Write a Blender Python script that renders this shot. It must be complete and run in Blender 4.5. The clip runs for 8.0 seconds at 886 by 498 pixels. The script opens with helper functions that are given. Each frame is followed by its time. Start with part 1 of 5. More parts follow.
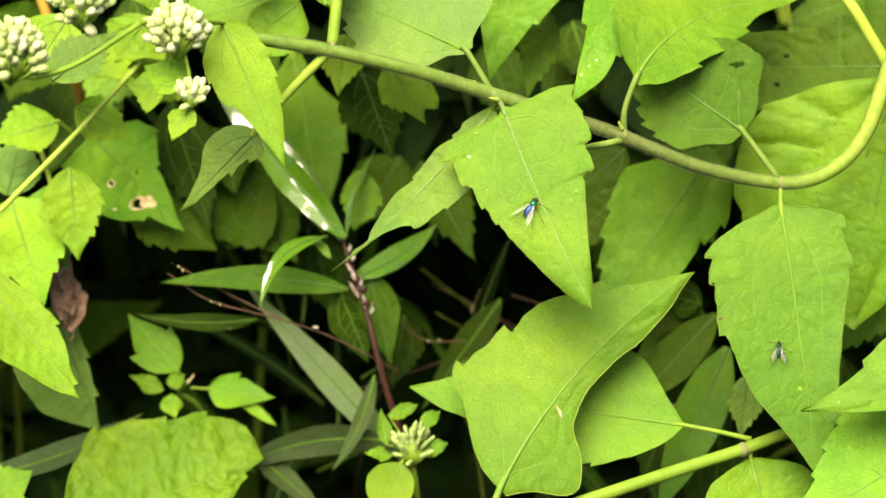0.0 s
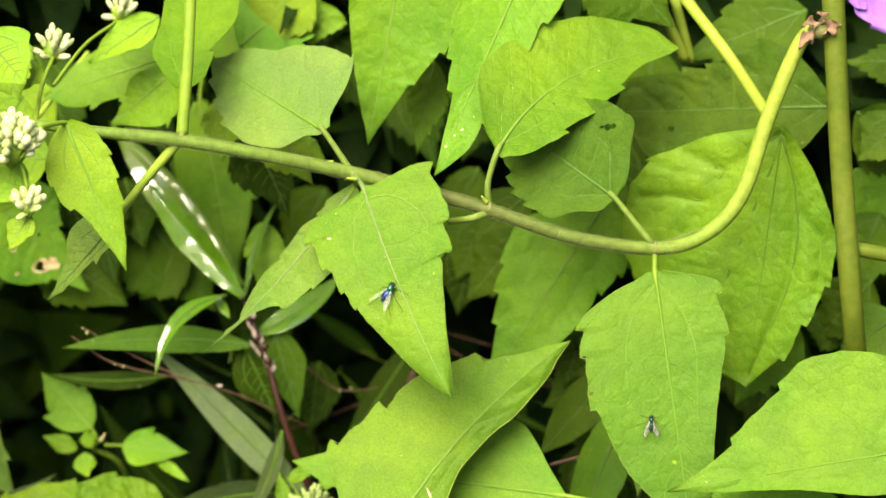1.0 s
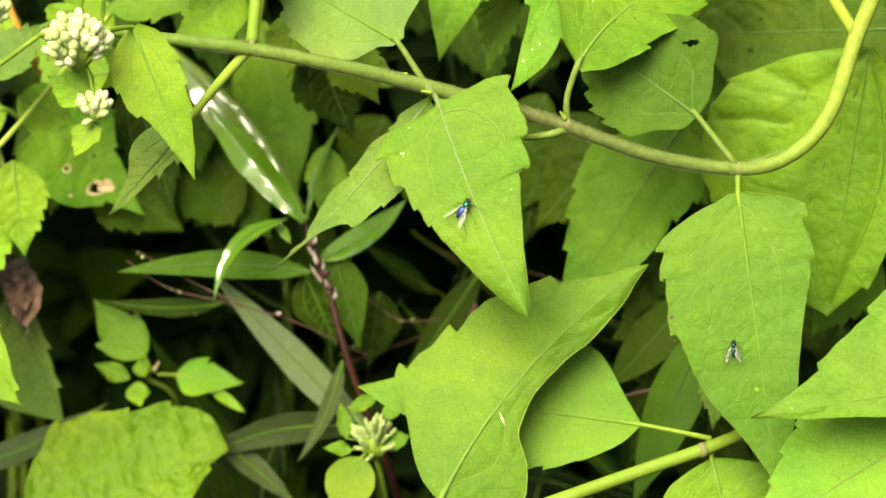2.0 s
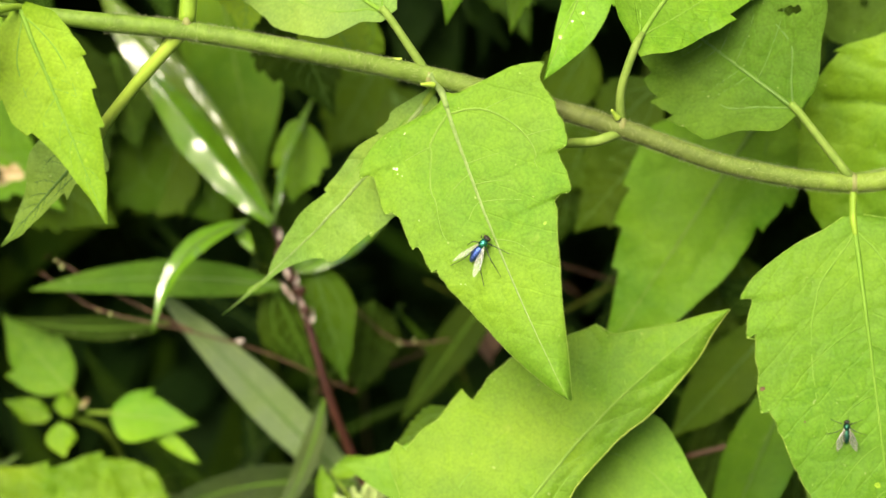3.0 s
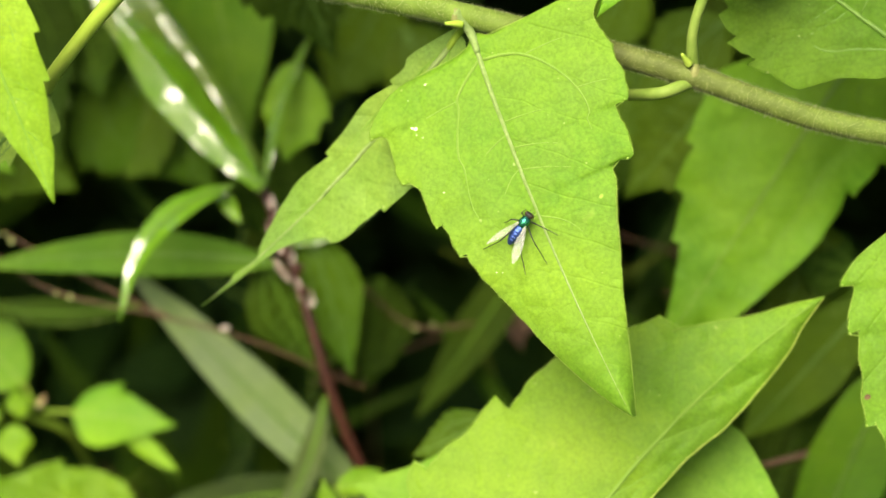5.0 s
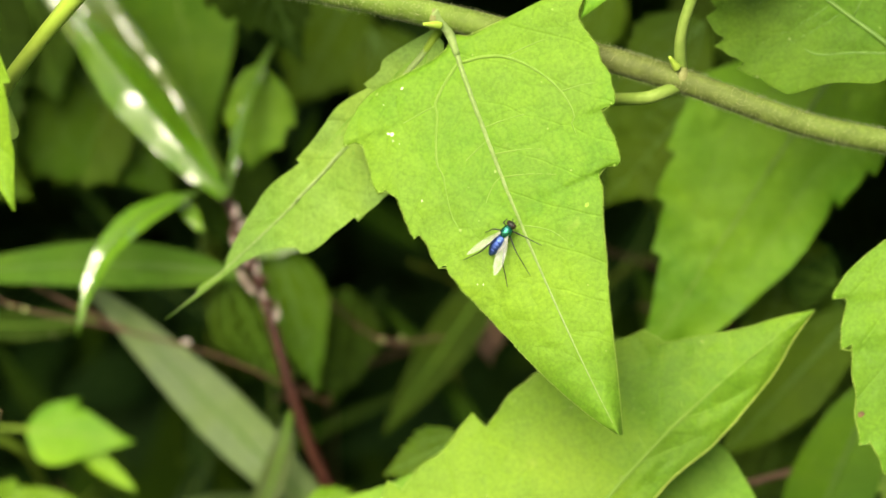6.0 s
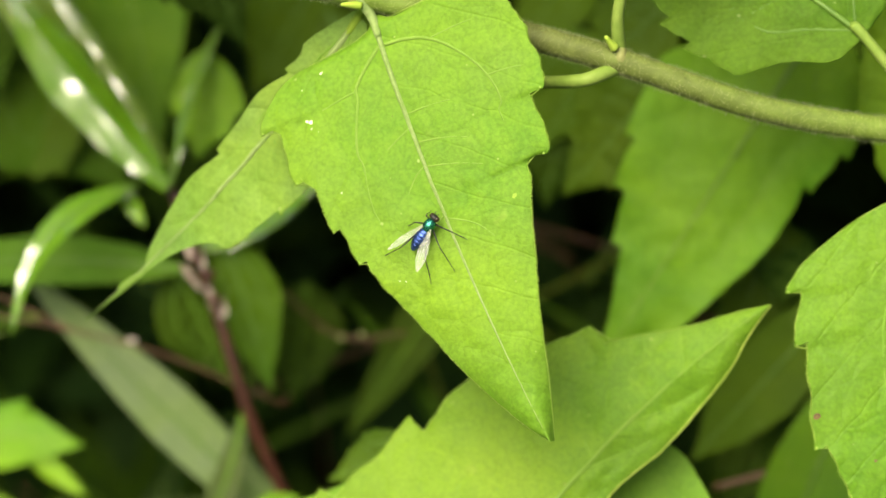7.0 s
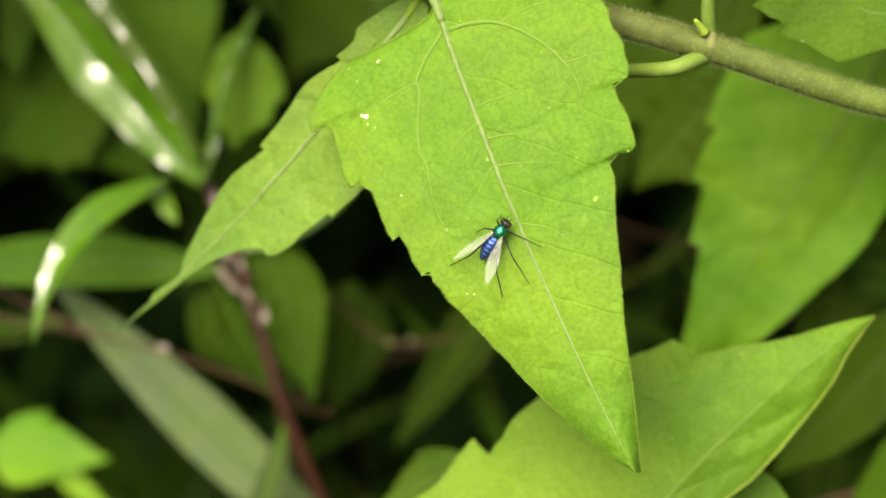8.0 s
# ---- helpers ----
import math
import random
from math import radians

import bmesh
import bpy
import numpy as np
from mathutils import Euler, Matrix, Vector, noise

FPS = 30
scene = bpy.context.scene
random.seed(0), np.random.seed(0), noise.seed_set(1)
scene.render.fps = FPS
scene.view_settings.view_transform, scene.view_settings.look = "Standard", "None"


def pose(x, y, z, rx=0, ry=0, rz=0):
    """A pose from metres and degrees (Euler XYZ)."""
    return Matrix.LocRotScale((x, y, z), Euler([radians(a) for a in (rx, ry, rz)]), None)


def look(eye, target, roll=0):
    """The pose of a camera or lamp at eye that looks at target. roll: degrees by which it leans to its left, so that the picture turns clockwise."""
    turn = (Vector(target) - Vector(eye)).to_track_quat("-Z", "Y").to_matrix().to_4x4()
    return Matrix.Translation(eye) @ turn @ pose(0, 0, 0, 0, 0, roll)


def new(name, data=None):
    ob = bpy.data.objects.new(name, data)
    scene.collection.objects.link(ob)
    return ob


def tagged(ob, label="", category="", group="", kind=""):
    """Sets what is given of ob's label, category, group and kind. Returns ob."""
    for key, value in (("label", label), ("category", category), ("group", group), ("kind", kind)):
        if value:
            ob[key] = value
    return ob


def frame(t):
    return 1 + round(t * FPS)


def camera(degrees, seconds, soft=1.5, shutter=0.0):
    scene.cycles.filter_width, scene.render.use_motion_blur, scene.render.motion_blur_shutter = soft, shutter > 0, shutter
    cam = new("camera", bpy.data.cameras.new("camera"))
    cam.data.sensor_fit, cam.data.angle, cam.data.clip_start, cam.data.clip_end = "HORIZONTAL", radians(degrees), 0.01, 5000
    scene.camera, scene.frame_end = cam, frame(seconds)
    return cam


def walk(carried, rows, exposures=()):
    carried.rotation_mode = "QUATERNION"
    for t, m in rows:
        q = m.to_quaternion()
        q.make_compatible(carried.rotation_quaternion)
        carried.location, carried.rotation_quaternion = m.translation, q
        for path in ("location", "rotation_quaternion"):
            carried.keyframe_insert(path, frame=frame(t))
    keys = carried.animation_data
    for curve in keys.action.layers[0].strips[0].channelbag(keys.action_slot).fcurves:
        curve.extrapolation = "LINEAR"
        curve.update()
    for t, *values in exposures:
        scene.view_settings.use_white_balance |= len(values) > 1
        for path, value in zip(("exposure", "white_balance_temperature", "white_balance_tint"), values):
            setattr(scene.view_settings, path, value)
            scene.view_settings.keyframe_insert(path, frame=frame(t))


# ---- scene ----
cam = camera(20, 8.0)
PATH = [
    (0.0, (-0.1029, -0.6341, 0.7063), (-0.0481, -0.1855, 0.4925), 5.06),
    (0.5, (-0.0322, -0.6158, 0.7429), (-0.0085, -0.1745, 0.5090), 2.11),
    (1.0, (0.0016, -0.5924, 0.7785), (0.0099, -0.1611, 0.5258), 0.21),
    (1.5, (-0.0195, -0.5909, 0.7647), (-0.0096, -0.1612, 0.5094), 1.10),
    (1.7, (-0.0197, -0.5961, 0.7541), (-0.0106, -0.1628, 0.5046), 1.09),
    (2.8, (-0.0166, -0.4437, 0.7281), (-0.0078, -0.0314, 0.4453), 0.53),
    (3.0, (-0.0142, -0.3964, 0.7043), (-0.0091, 0.0086, 0.4113), 0.38),
    (3.5, (-0.0103, -0.3539, 0.6934), (-0.0065, 0.0387, 0.3838), 0.04),
    (4.0, (-0.0017, -0.3494, 0.6868), (-0.0074, 0.0420, 0.3757), -0.63),
    (4.5, (-0.0104, -0.3452, 0.6884), (-0.0067, 0.0441, 0.3745), -0.26),
    (4.7, (-0.0146, -0.3303, 0.6685), (-0.0106, 0.0639, 0.3609), -0.08),
    (6.0, (-0.0254, -0.3001, 0.6455), (-0.0061, 0.0965, 0.3416), 1.37),
    (6.5, (-0.0001, -0.2988, 0.6479), (-0.0044, 0.0951, 0.3399), -0.99),
    (7.0, (-0.0000, -0.2810, 0.6330), (0.0006, 0.1137, 0.3260), -0.77),
    (7.5, (-0.0079, -0.2469, 0.6208), (-0.0046, 0.1396, 0.3037), -0.63),
    (8.0, (-0.0074, -0.2486, 0.6152), (-0.0094, 0.1416, 0.3026), -1.14),
]
walk(cam, [(t, look(eye, target, roll)) for t, eye, target, roll in PATH], [(0.0, 1.90, 7000, 10), (0.5, 1.94, 7000, 10), (1.0, 1.84, 7000, 10), (1.7, 1.80, 7000, 10), (3.0, 1.84, 7000, 10), (4.7, 1.89, 7000, 10), (6.5, 1.82, 7000, 10), (8.0, 1.66, 7000, 10)])
cam.data.dof.use_dof = True
cam.data.dof.aperture_fstop = 12

# ---- world and light ----
SUN_ELEVATION, SUN_TURN = 60, 213
world = bpy.data.worlds.new("sky")
scene.world = world
world.use_nodes = True
wn = world.node_tree.nodes
sky = wn.new("ShaderNodeTexSky")
sky.sky_type, sky.sun_disc = "NISHITA", False
sky.sun_elevation, sky.sun_rotation = radians(SUN_ELEVATION), radians(SUN_TURN)
sky.dust_density, sky.ozone_density = 6.0, 0.6
world.node_tree.links.new(sky.outputs[0], wn["Background"].inputs[0])
wn["Background"].inputs[1].default_value = 0.08
sun = new("sun", bpy.data.lights.new("sun", "SUN"))
sun.data.energy, sun.data.angle, sun.data.color = 2.75, radians(46), (1.0, 0.955, 0.72)
sun.rotation_euler = Euler((radians(90 - SUN_ELEVATION), 0, radians(180 - SUN_TURN)))

# ---- plan of the hedge bank: u to the right, v up the bank, w out of it, in millimetres ----
TILT = radians(38)
ORIGIN = Vector((0, 0, 0.42))
U = Vector((1, 0, 0))
V = Vector((0, math.sin(TILT), math.cos(TILT)))
W = Vector((0, -math.cos(TILT), math.sin(TILT)))


def at(p):
    return ORIGIN + (U * p[0] + V * p[1] + W * p[2]) * 0.001


def way(d):
    return (U * d[0] + V * d[1] + W * d[2]).normalized()


# ---- materials ----
def material(name):
    m = bpy.data.materials.new(name)
    m.use_nodes = True
    n = m.node_tree.nodes
    n.clear()
    return m, n, m.node_tree.links.new


def ramp(n, link, fac, stops):
    r = n.new("ShaderNodeValToRGB")
    e = r.color_ramp.elements
    while len(e) < len(stops):
        e.new(0.5)
    for i, (p, c) in enumerate(stops):
        e[i].position, e[i].color = p, (*c, 1) if len(c) == 3 else (c[0], c[0], c[0], 1)
    link(fac, r.inputs[0])
    return r.outputs[0]


def tex_noise(n, link, vec, scale, detail=4, rough=0.6):
    t = n.new("ShaderNodeTexNoise")
    t.inputs["Scale"].default_value, t.inputs["Detail"].default_value, t.inputs["Roughness"].default_value = scale, detail, rough
    link(vec, t.inputs["Vector"])
    return t.outputs["Fac"]


def arith(n, link, op, a, b=None):
    k = n.new("ShaderNodeMath")
    k.operation = op
    for i, x in enumerate((a, b)):
        if x is None:
            continue
        if isinstance(x, (int, float)):
            k.inputs[i].default_value = x
        else:
            link(x, k.inputs[i])
    return k.outputs[0]


def mix_rgb(n, link, kind, fac, a, b):
    k = n.new("ShaderNodeMix")
    k.data_type, k.blend_type = "RGBA", kind
    for i, x in ((0, fac), (6, a), (7, b)):
        if isinstance(x, (int, float)):
            k.inputs[i].default_value = x
        elif isinstance(x, tuple):
            k.inputs[i].default_value = (*x, 1)
        else:
            link(x, k.inputs[i])
    return k.outputs[2]


def leaf_material(name, dark, light, under, rough=0.5, vein=0.35, translucent=0.35, spots=0.0, wet=0.0, puff=0.5, spec=0.14):
    """Leaf tissue: mottled greens, side veins and fine net in relief, light coming through the blade."""
    m, n, link = material(name)
    geo = n.new("ShaderNodeTexCoord")
    obj, uv = geo.outputs["Object"], geo.outputs["UV"]
    info = n.new("ShaderNodeObjectInfo")
    big = tex_noise(n, link, obj, 45, 3)
    fine = tex_noise(n, link, obj, 380, 6, 0.7)
    tone = arith(n, link, "ADD", arith(n, link, "MULTIPLY", big, 0.55), arith(n, link, "MULTIPLY", fine, 0.45))
    col = ramp(n, link, tone, [(0.38, dark), (0.60, light)])
    # side veins run forward from the midrib
    sep = n.new("ShaderNodeSeparateXYZ")
    link(uv, sep.inputs[0])
    across = arith(n, link, "ABSOLUTE", sep.outputs[0])
    wob = arith(n, link, "MULTIPLY", tex_noise(n, link, obj, 120, 2), 2.2)
    run = arith(n, link, "ADD", arith(n, link, "SUBTRACT", sep.outputs[1], arith(n, link, "MULTIPLY", across, 0.85)), wob)
    saw = arith(n, link, "ABSOLUTE", arith(n, link, "SUBTRACT", arith(n, link, "FRACT", arith(n, link, "MULTIPLY", run, 0.13)), 0.5))
    side = ramp(n, link, saw, [(0.0, (1.0,)), (0.045, (0.0,))])
    net = n.new("ShaderNodeTexVoronoi")
    net.feature = "DISTANCE_TO_EDGE"
    net.inputs["Scale"].default_value = 620
    warp = n.new("ShaderNodeVectorMath")
    warp.operation = "ADD"
    nv = n.new("ShaderNodeTexNoise")
    nv.inputs["Scale"].default_value = 260
    link(obj, nv.inputs["Vector"])
    sc = n.new("ShaderNodeVectorMath")
    sc.operation = "SCALE"
    sc.inputs[3].default_value = 0.0022
    link(nv.outputs["Color"], sc.inputs[0])
    link(obj, warp.inputs[0])
    link(sc.outputs[0], warp.inputs[1])
    link(warp.outputs[0], net.inputs["Vector"])
    netl = ramp(n, link, net.outputs["Distance"], [(0.0, (1.0,)), (0.10, (0.0,))])
    mesh_v = n.new("ShaderNodeTexVoronoi")
    mesh_v.feature = "DISTANCE_TO_EDGE"
    mesh_v.inputs["Scale"].default_value = 230
    link(warp.outputs[0], mesh_v.inputs["Vector"])
    coarse = ramp(n, link, mesh_v.outputs["Distance"], [(0.0, (1.0,)), (0.07, (0.0,))])
    sunk = ramp(n, link, mesh_v.outputs["Distance"], [(0.0, (1.0,)), (0.30, (0.0,))])
    col = mix_rgb(n, link, "MIX", arith(n, link, "MULTIPLY", coarse, vein * 0.8), col, tuple(c * 0.74 for c in dark))
    col = mix_rgb(n, link, "MIX", arith(n, link, "MULTIPLY", side, vein * 0.25), col, tuple(min(1, c * 1.25 + 0.02) for c in light))
    col = mix_rgb(n, link, "MIX", arith(n, link, "MULTIPLY", netl, vein * 0.32), col, tuple(c * 0.72 for c in dark))
    patch = ramp(n, link, tex_noise(n, link, obj, 22, 2), [(0.45, (0.0,)), (0.70, (1.0,))])
    col = mix_rgb(n, link, "MIX", arith(n, link, "MULTIPLY", patch, 0.55), col, tuple(c * k for c, k in zip(light, (1.40, 1.14, 0.9))))
    bloom = ramp(n, link, tex_noise(n, link, obj, 95, 3, 0.55), [(0.42, (0.0,)), (0.66, (1.0,))])
    col = mix_rgb(n, link, "MIX", arith(n, link, "MULTIPLY", bloom, 0.55), col, tuple(a * k for a, k in zip(dark, (0.95, 0.88, 1.5))))
    speck = ramp(n, link, tex_noise(n, link, obj, 900, 1, 0.3), [(0.785, (0.0,)), (0.81, (1.0,))])
    col = mix_rgb(n, link, "MIX", arith(n, link, "MULTIPLY", speck, 0.35), col, (0.42, 0.48, 0.22))
    down = ramp(n, link, tex_noise(n, link, obj, 1700, 2, 0.6), [(0.36, (0.80,)), (0.66, (1.16,))])
    col = mix_rgb(n, link, "MULTIPLY", 0.6, col, down)
    if spots:
        sp = ramp(n, link, tex_noise(n, link, obj, 170, 2), [(0.70, (0.0,)), (0.78, (1.0,))])
        col = mix_rgb(n, link, "MIX", arith(n, link, "MULTIPLY", sp, spots), col, (0.35, 0.42, 0.10))
    hsv = n.new("ShaderNodeHueSaturation")
    hsv.inputs["Hue"].default_value = 0.5
    link(arith(n, link, "ADD", 0.86, arith(n, link, "MULTIPLY", info.outputs["Random"], 0.28)), hsv.inputs["Value"])
    link(arith(n, link, "ADD", 0.496, arith(n, link, "MULTIPLY", info.outputs["Random"], 0.012)), hsv.inputs["Hue"])
    link(col, hsv.inputs["Color"])
    col = hsv.outputs[0]
    b = n.new("ShaderNodeBump")
    b.inputs["Strength"].default_value, b.inputs["Distance"].default_value = 0.8, 0.0004
    height = arith(n, link, "SUBTRACT", arith(n, link, "MULTIPLY", fine, 0.5), arith(n, link, "ADD", arith(n, link, "MULTIPLY", side, 0.22), arith(n, link, "MULTIPLY", netl, 0.05)))
    height = arith(n, link, "SUBTRACT", height, arith(n, link, "MULTIPLY", sunk, puff))
    link(height, b.inputs["Height"])
    p = n.new("ShaderNodeBsdfPrincipled")
    link(col, p.inputs["Base Color"])
    link(b.outputs[0], p.inputs["Normal"])
    link(arith(n, link, "ADD", rough - 0.1, arith(n, link, "MULTIPLY", fine, 0.2)), p.inputs["Roughness"])
    p.inputs["Specular IOR Level"].default_value = spec + 0.2 * wet
    if wet:
        film = ramp(n, link, tex_noise(n, link, obj, 120, 4), [(0.50, (0.08 * wet,)), (0.60, (2.0 * wet,))])
        link(film, p.inputs["Coat Weight"])
        p.inputs["Coat Roughness"].default_value, p.inputs["Coat IOR"].default_value = 0.09, 2.25
    tr = n.new("ShaderNodeBsdfTranslucent")
    tcol = mix_rgb(n, link, "MULTIPLY", 1.0, col, under)
    link(tcol, tr.inputs["Color"])
    mixs = n.new("ShaderNodeMixShader")
    mixs.inputs[0].default_value = translucent
    link(p.outputs[0], mixs.inputs[1])
    link(tr.outputs[0], mixs.inputs[2])
    out = n.new("ShaderNodeOutputMaterial")
    link(mixs.outputs[0], out.inputs[0])
    return m


def plain_material(name, a, b, scale=200, rough=0.6, bump=0.3, spec=0.3, translucent=0.0, metal=0.0):
    """A mottled two-tone surface with fine relief."""
    m, n, link = material(name)
    obj = n.new("ShaderNodeTexCoord").outputs["Object"]
    f = tex_noise(n, link, obj, scale, 5)
    g = tex_noise(n, link, obj, scale * 0.17, 3)
    col = ramp(n, link, arith(n, link, "ADD", arith(n, link, "MULTIPLY", f, 0.5), arith(n, link, "MULTIPLY", g, 0.5)), [(0.35, a), (0.65, b)])
    bp = n.new("ShaderNodeBump")
    bp.inputs["Strength"].default_value, bp.inputs["Distance"].default_value = bump, 0.0004
    link(f, bp.inputs["Height"])
    p = n.new("ShaderNodeBsdfPrincipled")
    link(col, p.inputs["Base Color"])
    link(bp.outputs[0], p.inputs["Normal"])
    p.inputs["Roughness"].default_value, p.inputs["Specular IOR Level"].default_value, p.inputs["Metallic"].default_value = rough, spec, metal
    out = n.new("ShaderNodeOutputMaterial")
    if translucent:
        tr = n.new("ShaderNodeBsdfTranslucent")
        link(col, tr.inputs["Color"])
        mx = n.new("ShaderNodeMixShader")
        mx.inputs[0].default_value = translucent
        link(p.outputs[0], mx.inputs[1])
        link(tr.outputs[0], mx.inputs[2])
        link(mx.outputs[0], out.inputs[0])
    else:
        link(p.outputs[0], out.inputs[0])
    return m


GLOW = (1.0, 1.0, 0.25)
LEAF = leaf_material("soft_leaf", (0.0899, 0.2247, 0.0107), (0.1498, 0.3028, 0.0171), GLOW)
LEAF_YOUNG = leaf_material("young_leaf", (0.098, 0.220, 0.009), (0.158, 0.290, 0.015), GLOW, spots=0.25)
LEAF_YELLOW = leaf_material("yellowish_leaf", (0.1331, 0.2683, 0.0114), (0.1976, 0.3453, 0.0187), GLOW, rough=0.55, spots=0.3)
LEAF_FLY = leaf_material("hairy_leaf", (0.0905, 0.187, 0.0130), (0.136, 0.2445, 0.0190), GLOW, rough=0.6, spots=0.2)
LEAF_PALE = leaf_material("pale_leaf", (0.138, 0.275, 0.013), (0.196, 0.345, 0.022), GLOW, rough=0.6, translucent=0.4)
LEAF_LOW = leaf_material("fresh_leaf", (0.076, 0.196, 0.012), (0.119, 0.258, 0.0185), GLOW, rough=0.55, spots=0.15)
LEAF_BROAD = leaf_material("broad_leaf", (0.092, 0.210, 0.0125), (0.143, 0.278, 0.0195), GLOW, rough=0.55, spots=0.15)
# Deep green of back leaves, lowered further to hold some of the hollow's shade.
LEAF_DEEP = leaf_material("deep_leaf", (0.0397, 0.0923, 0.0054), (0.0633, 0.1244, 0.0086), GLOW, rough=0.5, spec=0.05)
LEAF_DULL = leaf_material("dull_leaf", (0.100, 0.196, 0.026), (0.150, 0.250, 0.040), GLOW, rough=0.6)
LEAF_GREY = leaf_material("grey_leaf", (0.1288, 0.1950, 0.0662), (0.1886, 0.2576, 0.1030), GLOW, rough=0.55, vein=0.2)
LEAF_GLOSSY = leaf_material("glossy_leaf", (0.07, 0.18, 0.006), (0.115, 0.245, 0.01), GLOW, rough=0.35, vein=0.15, wet=0.6, puff=0.2)
VEIN = plain_material("leaf_vein", (0.125, 0.232, 0.030), (0.170, 0.275, 0.050), 600, 0.6, translucent=0.25, spec=0.1)
VEIN_HAIRY = plain_material("hairy_leaf_vein", (0.140, 0.225, 0.055), (0.240, 0.310, 0.125), 1400, 0.7, 0.8, translucent=0.25, spec=0.08)
VEIN_SIDE = plain_material("leaf_side_vein", (0.106, 0.222, 0.022), (0.148, 0.262, 0.036), 600, 0.6, translucent=0.25, spec=0.1)
# Vein green darkened: shade of the sunken creases is partly in the colour.
VEIN_SUNK = plain_material("sunken_leaf_vein", (0.055, 0.125, 0.010), (0.085, 0.165, 0.016), 600, 0.6, translucent=0.2, spec=0.1)
VEIN_DARK = plain_material("deep_leaf_vein", (0.052, 0.118, 0.012), (0.078, 0.155, 0.018), 600, 0.5, translucent=0.2)
# Darkened green that stands in for shade on the leaves behind.
LEAF_DARK = leaf_material("shade_tinted_leaf", (0.0178, 0.0446, 0.0030), (0.0322, 0.0658, 0.0051), GLOW, rough=0.6, translucent=0.3, spec=0.05)
LEAF_SHEEN = leaf_material("sheeny_leaf", (0.110, 0.215, 0.022), (0.165, 0.275, 0.035), GLOW, rough=0.40, vein=0.15, wet=0.6, puff=0.2)
# Grey-green blades; part of the darkness is shade put into the colour.
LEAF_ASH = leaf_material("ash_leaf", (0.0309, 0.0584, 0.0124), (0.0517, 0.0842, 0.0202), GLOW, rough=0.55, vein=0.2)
LEAF_MATTE = leaf_material("matte_leaf", (0.1210, 0.2296, 0.0403), (0.1792, 0.2912, 0.0605), GLOW, rough=0.65)
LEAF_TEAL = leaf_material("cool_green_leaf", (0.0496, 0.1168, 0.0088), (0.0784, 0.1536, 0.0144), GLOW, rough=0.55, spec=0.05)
LEAF_STRAP = leaf_material("strap_leaf", (0.050, 0.150, 0.006), (0.085, 0.205, 0.009), GLOW, rough=0.45, vein=0.15, puff=0.2)
# Green cut far below living foliage: the hollow's shade is put into this colour.
LEAF_SHADE = leaf_material("shade_painted_leaf", (0.0047, 0.0136, 0.0022), (0.0115, 0.0281, 0.0036), GLOW, rough=0.7, vein=0.2, translucent=0.15, spec=0.05)
STEM = plain_material("green_stem", (0.10, 0.175, 0.014), (0.16, 0.245, 0.024), 300, 0.55, spec=0.15)


def vine_material():
    """Green stem that turns brownish about its middle and yellow-green in the sunlit bend."""
    m, n, link = material("vine_stem")
    obj = n.new("ShaderNodeTexCoord").outputs["Object"]
    sep = n.new("ShaderNodeSeparateXYZ")
    link(obj, sep.inputs[0])
    f = tex_noise(n, link, obj, 420, 5)
    g = tex_noise(n, link, obj, 60, 3)
    x = arith(n, link, "ADD", arith(n, link, "MULTIPLY", arith(n, link, "ADD", sep.outputs[0], 0.10), 4.5), arith(n, link, "MULTIPLY", g, 0.10))
    col = ramp(n, link, x, [(0.05, (0.10, 0.17, 0.022)), (0.33, (0.11, 0.17, 0.026)), (0.42, (0.084, 0.098, 0.026)), (0.50, (0.082, 0.108, 0.024)), (0.62, (0.096, 0.142, 0.024)), (0.76, (0.16, 0.24, 0.028)), (0.86, (0.23, 0.31, 0.036)), (1.0, (0.27, 0.34, 0.044))])
    col = mix_rgb(n, link, "MULTIPLY", 0.6, col, ramp(n, link, f, [(0.34, (0.50,)), (0.64, (1.05,))]))
    col = mix_rgb(n, link, "MIX", arith(n, link, "MULTIPLY", ramp(n, link, tex_noise(n, link, obj, 210, 3), [(0.45, (0.0,)), (0.70, (1.0,))]), 0.18), col, (0.15, 0.20, 0.05))
    b = n.new("ShaderNodeBump")
    b.inputs["Strength"].default_value, b.inputs["Distance"].default_value = 0.4, 0.0004
    link(f, b.inputs["Height"])
    p = n.new("ShaderNodeBsdfPrincipled")
    link(col, p.inputs["Base Color"])
    link(b.outputs[0], p.inputs["Normal"])
    p.inputs["Roughness"].default_value, p.inputs["Specular IOR Level"].default_value = 0.55, 0.15
    out = n.new("ShaderNodeOutputMaterial")
    link(p.outputs[0], out.inputs[0])
    return m


STEM_VINE = vine_material()
STEM_OLIVE = plain_material("olive_stem", (0.090, 0.150, 0.022), (0.145, 0.205, 0.042), 500, 0.6, 0.5, spec=0.12)
STEM_BROWN = plain_material("brownish_stem", (0.050, 0.082, 0.006), (0.098, 0.122, 0.013), 350, 0.65, spec=0.12)
STEM_LIME = plain_material("lime_stem", (0.19, 0.29, 0.030), (0.27, 0.36, 0.055), 250, 0.5, spec=0.15)
STEM_YELLOW = plain_material("yellow_stem", (0.19, 0.28, 0.026), (0.26, 0.34, 0.042), 200, 0.5, spec=0.15)
TWIG = plain_material("twig_bark", (0.04, 0.020, 0.010), (0.10, 0.050, 0.026), 400, 0.5)
PAPER = plain_material("papery_sheath", (0.16, 0.09, 0.07), (0.74, 0.70, 0.62), 500, 0.3, translucent=0.2)
STEM_RED = plain_material("red_stem", (0.0238, 0.007, 0.0056), (0.0504, 0.0182, 0.0112), 300, 0.35)
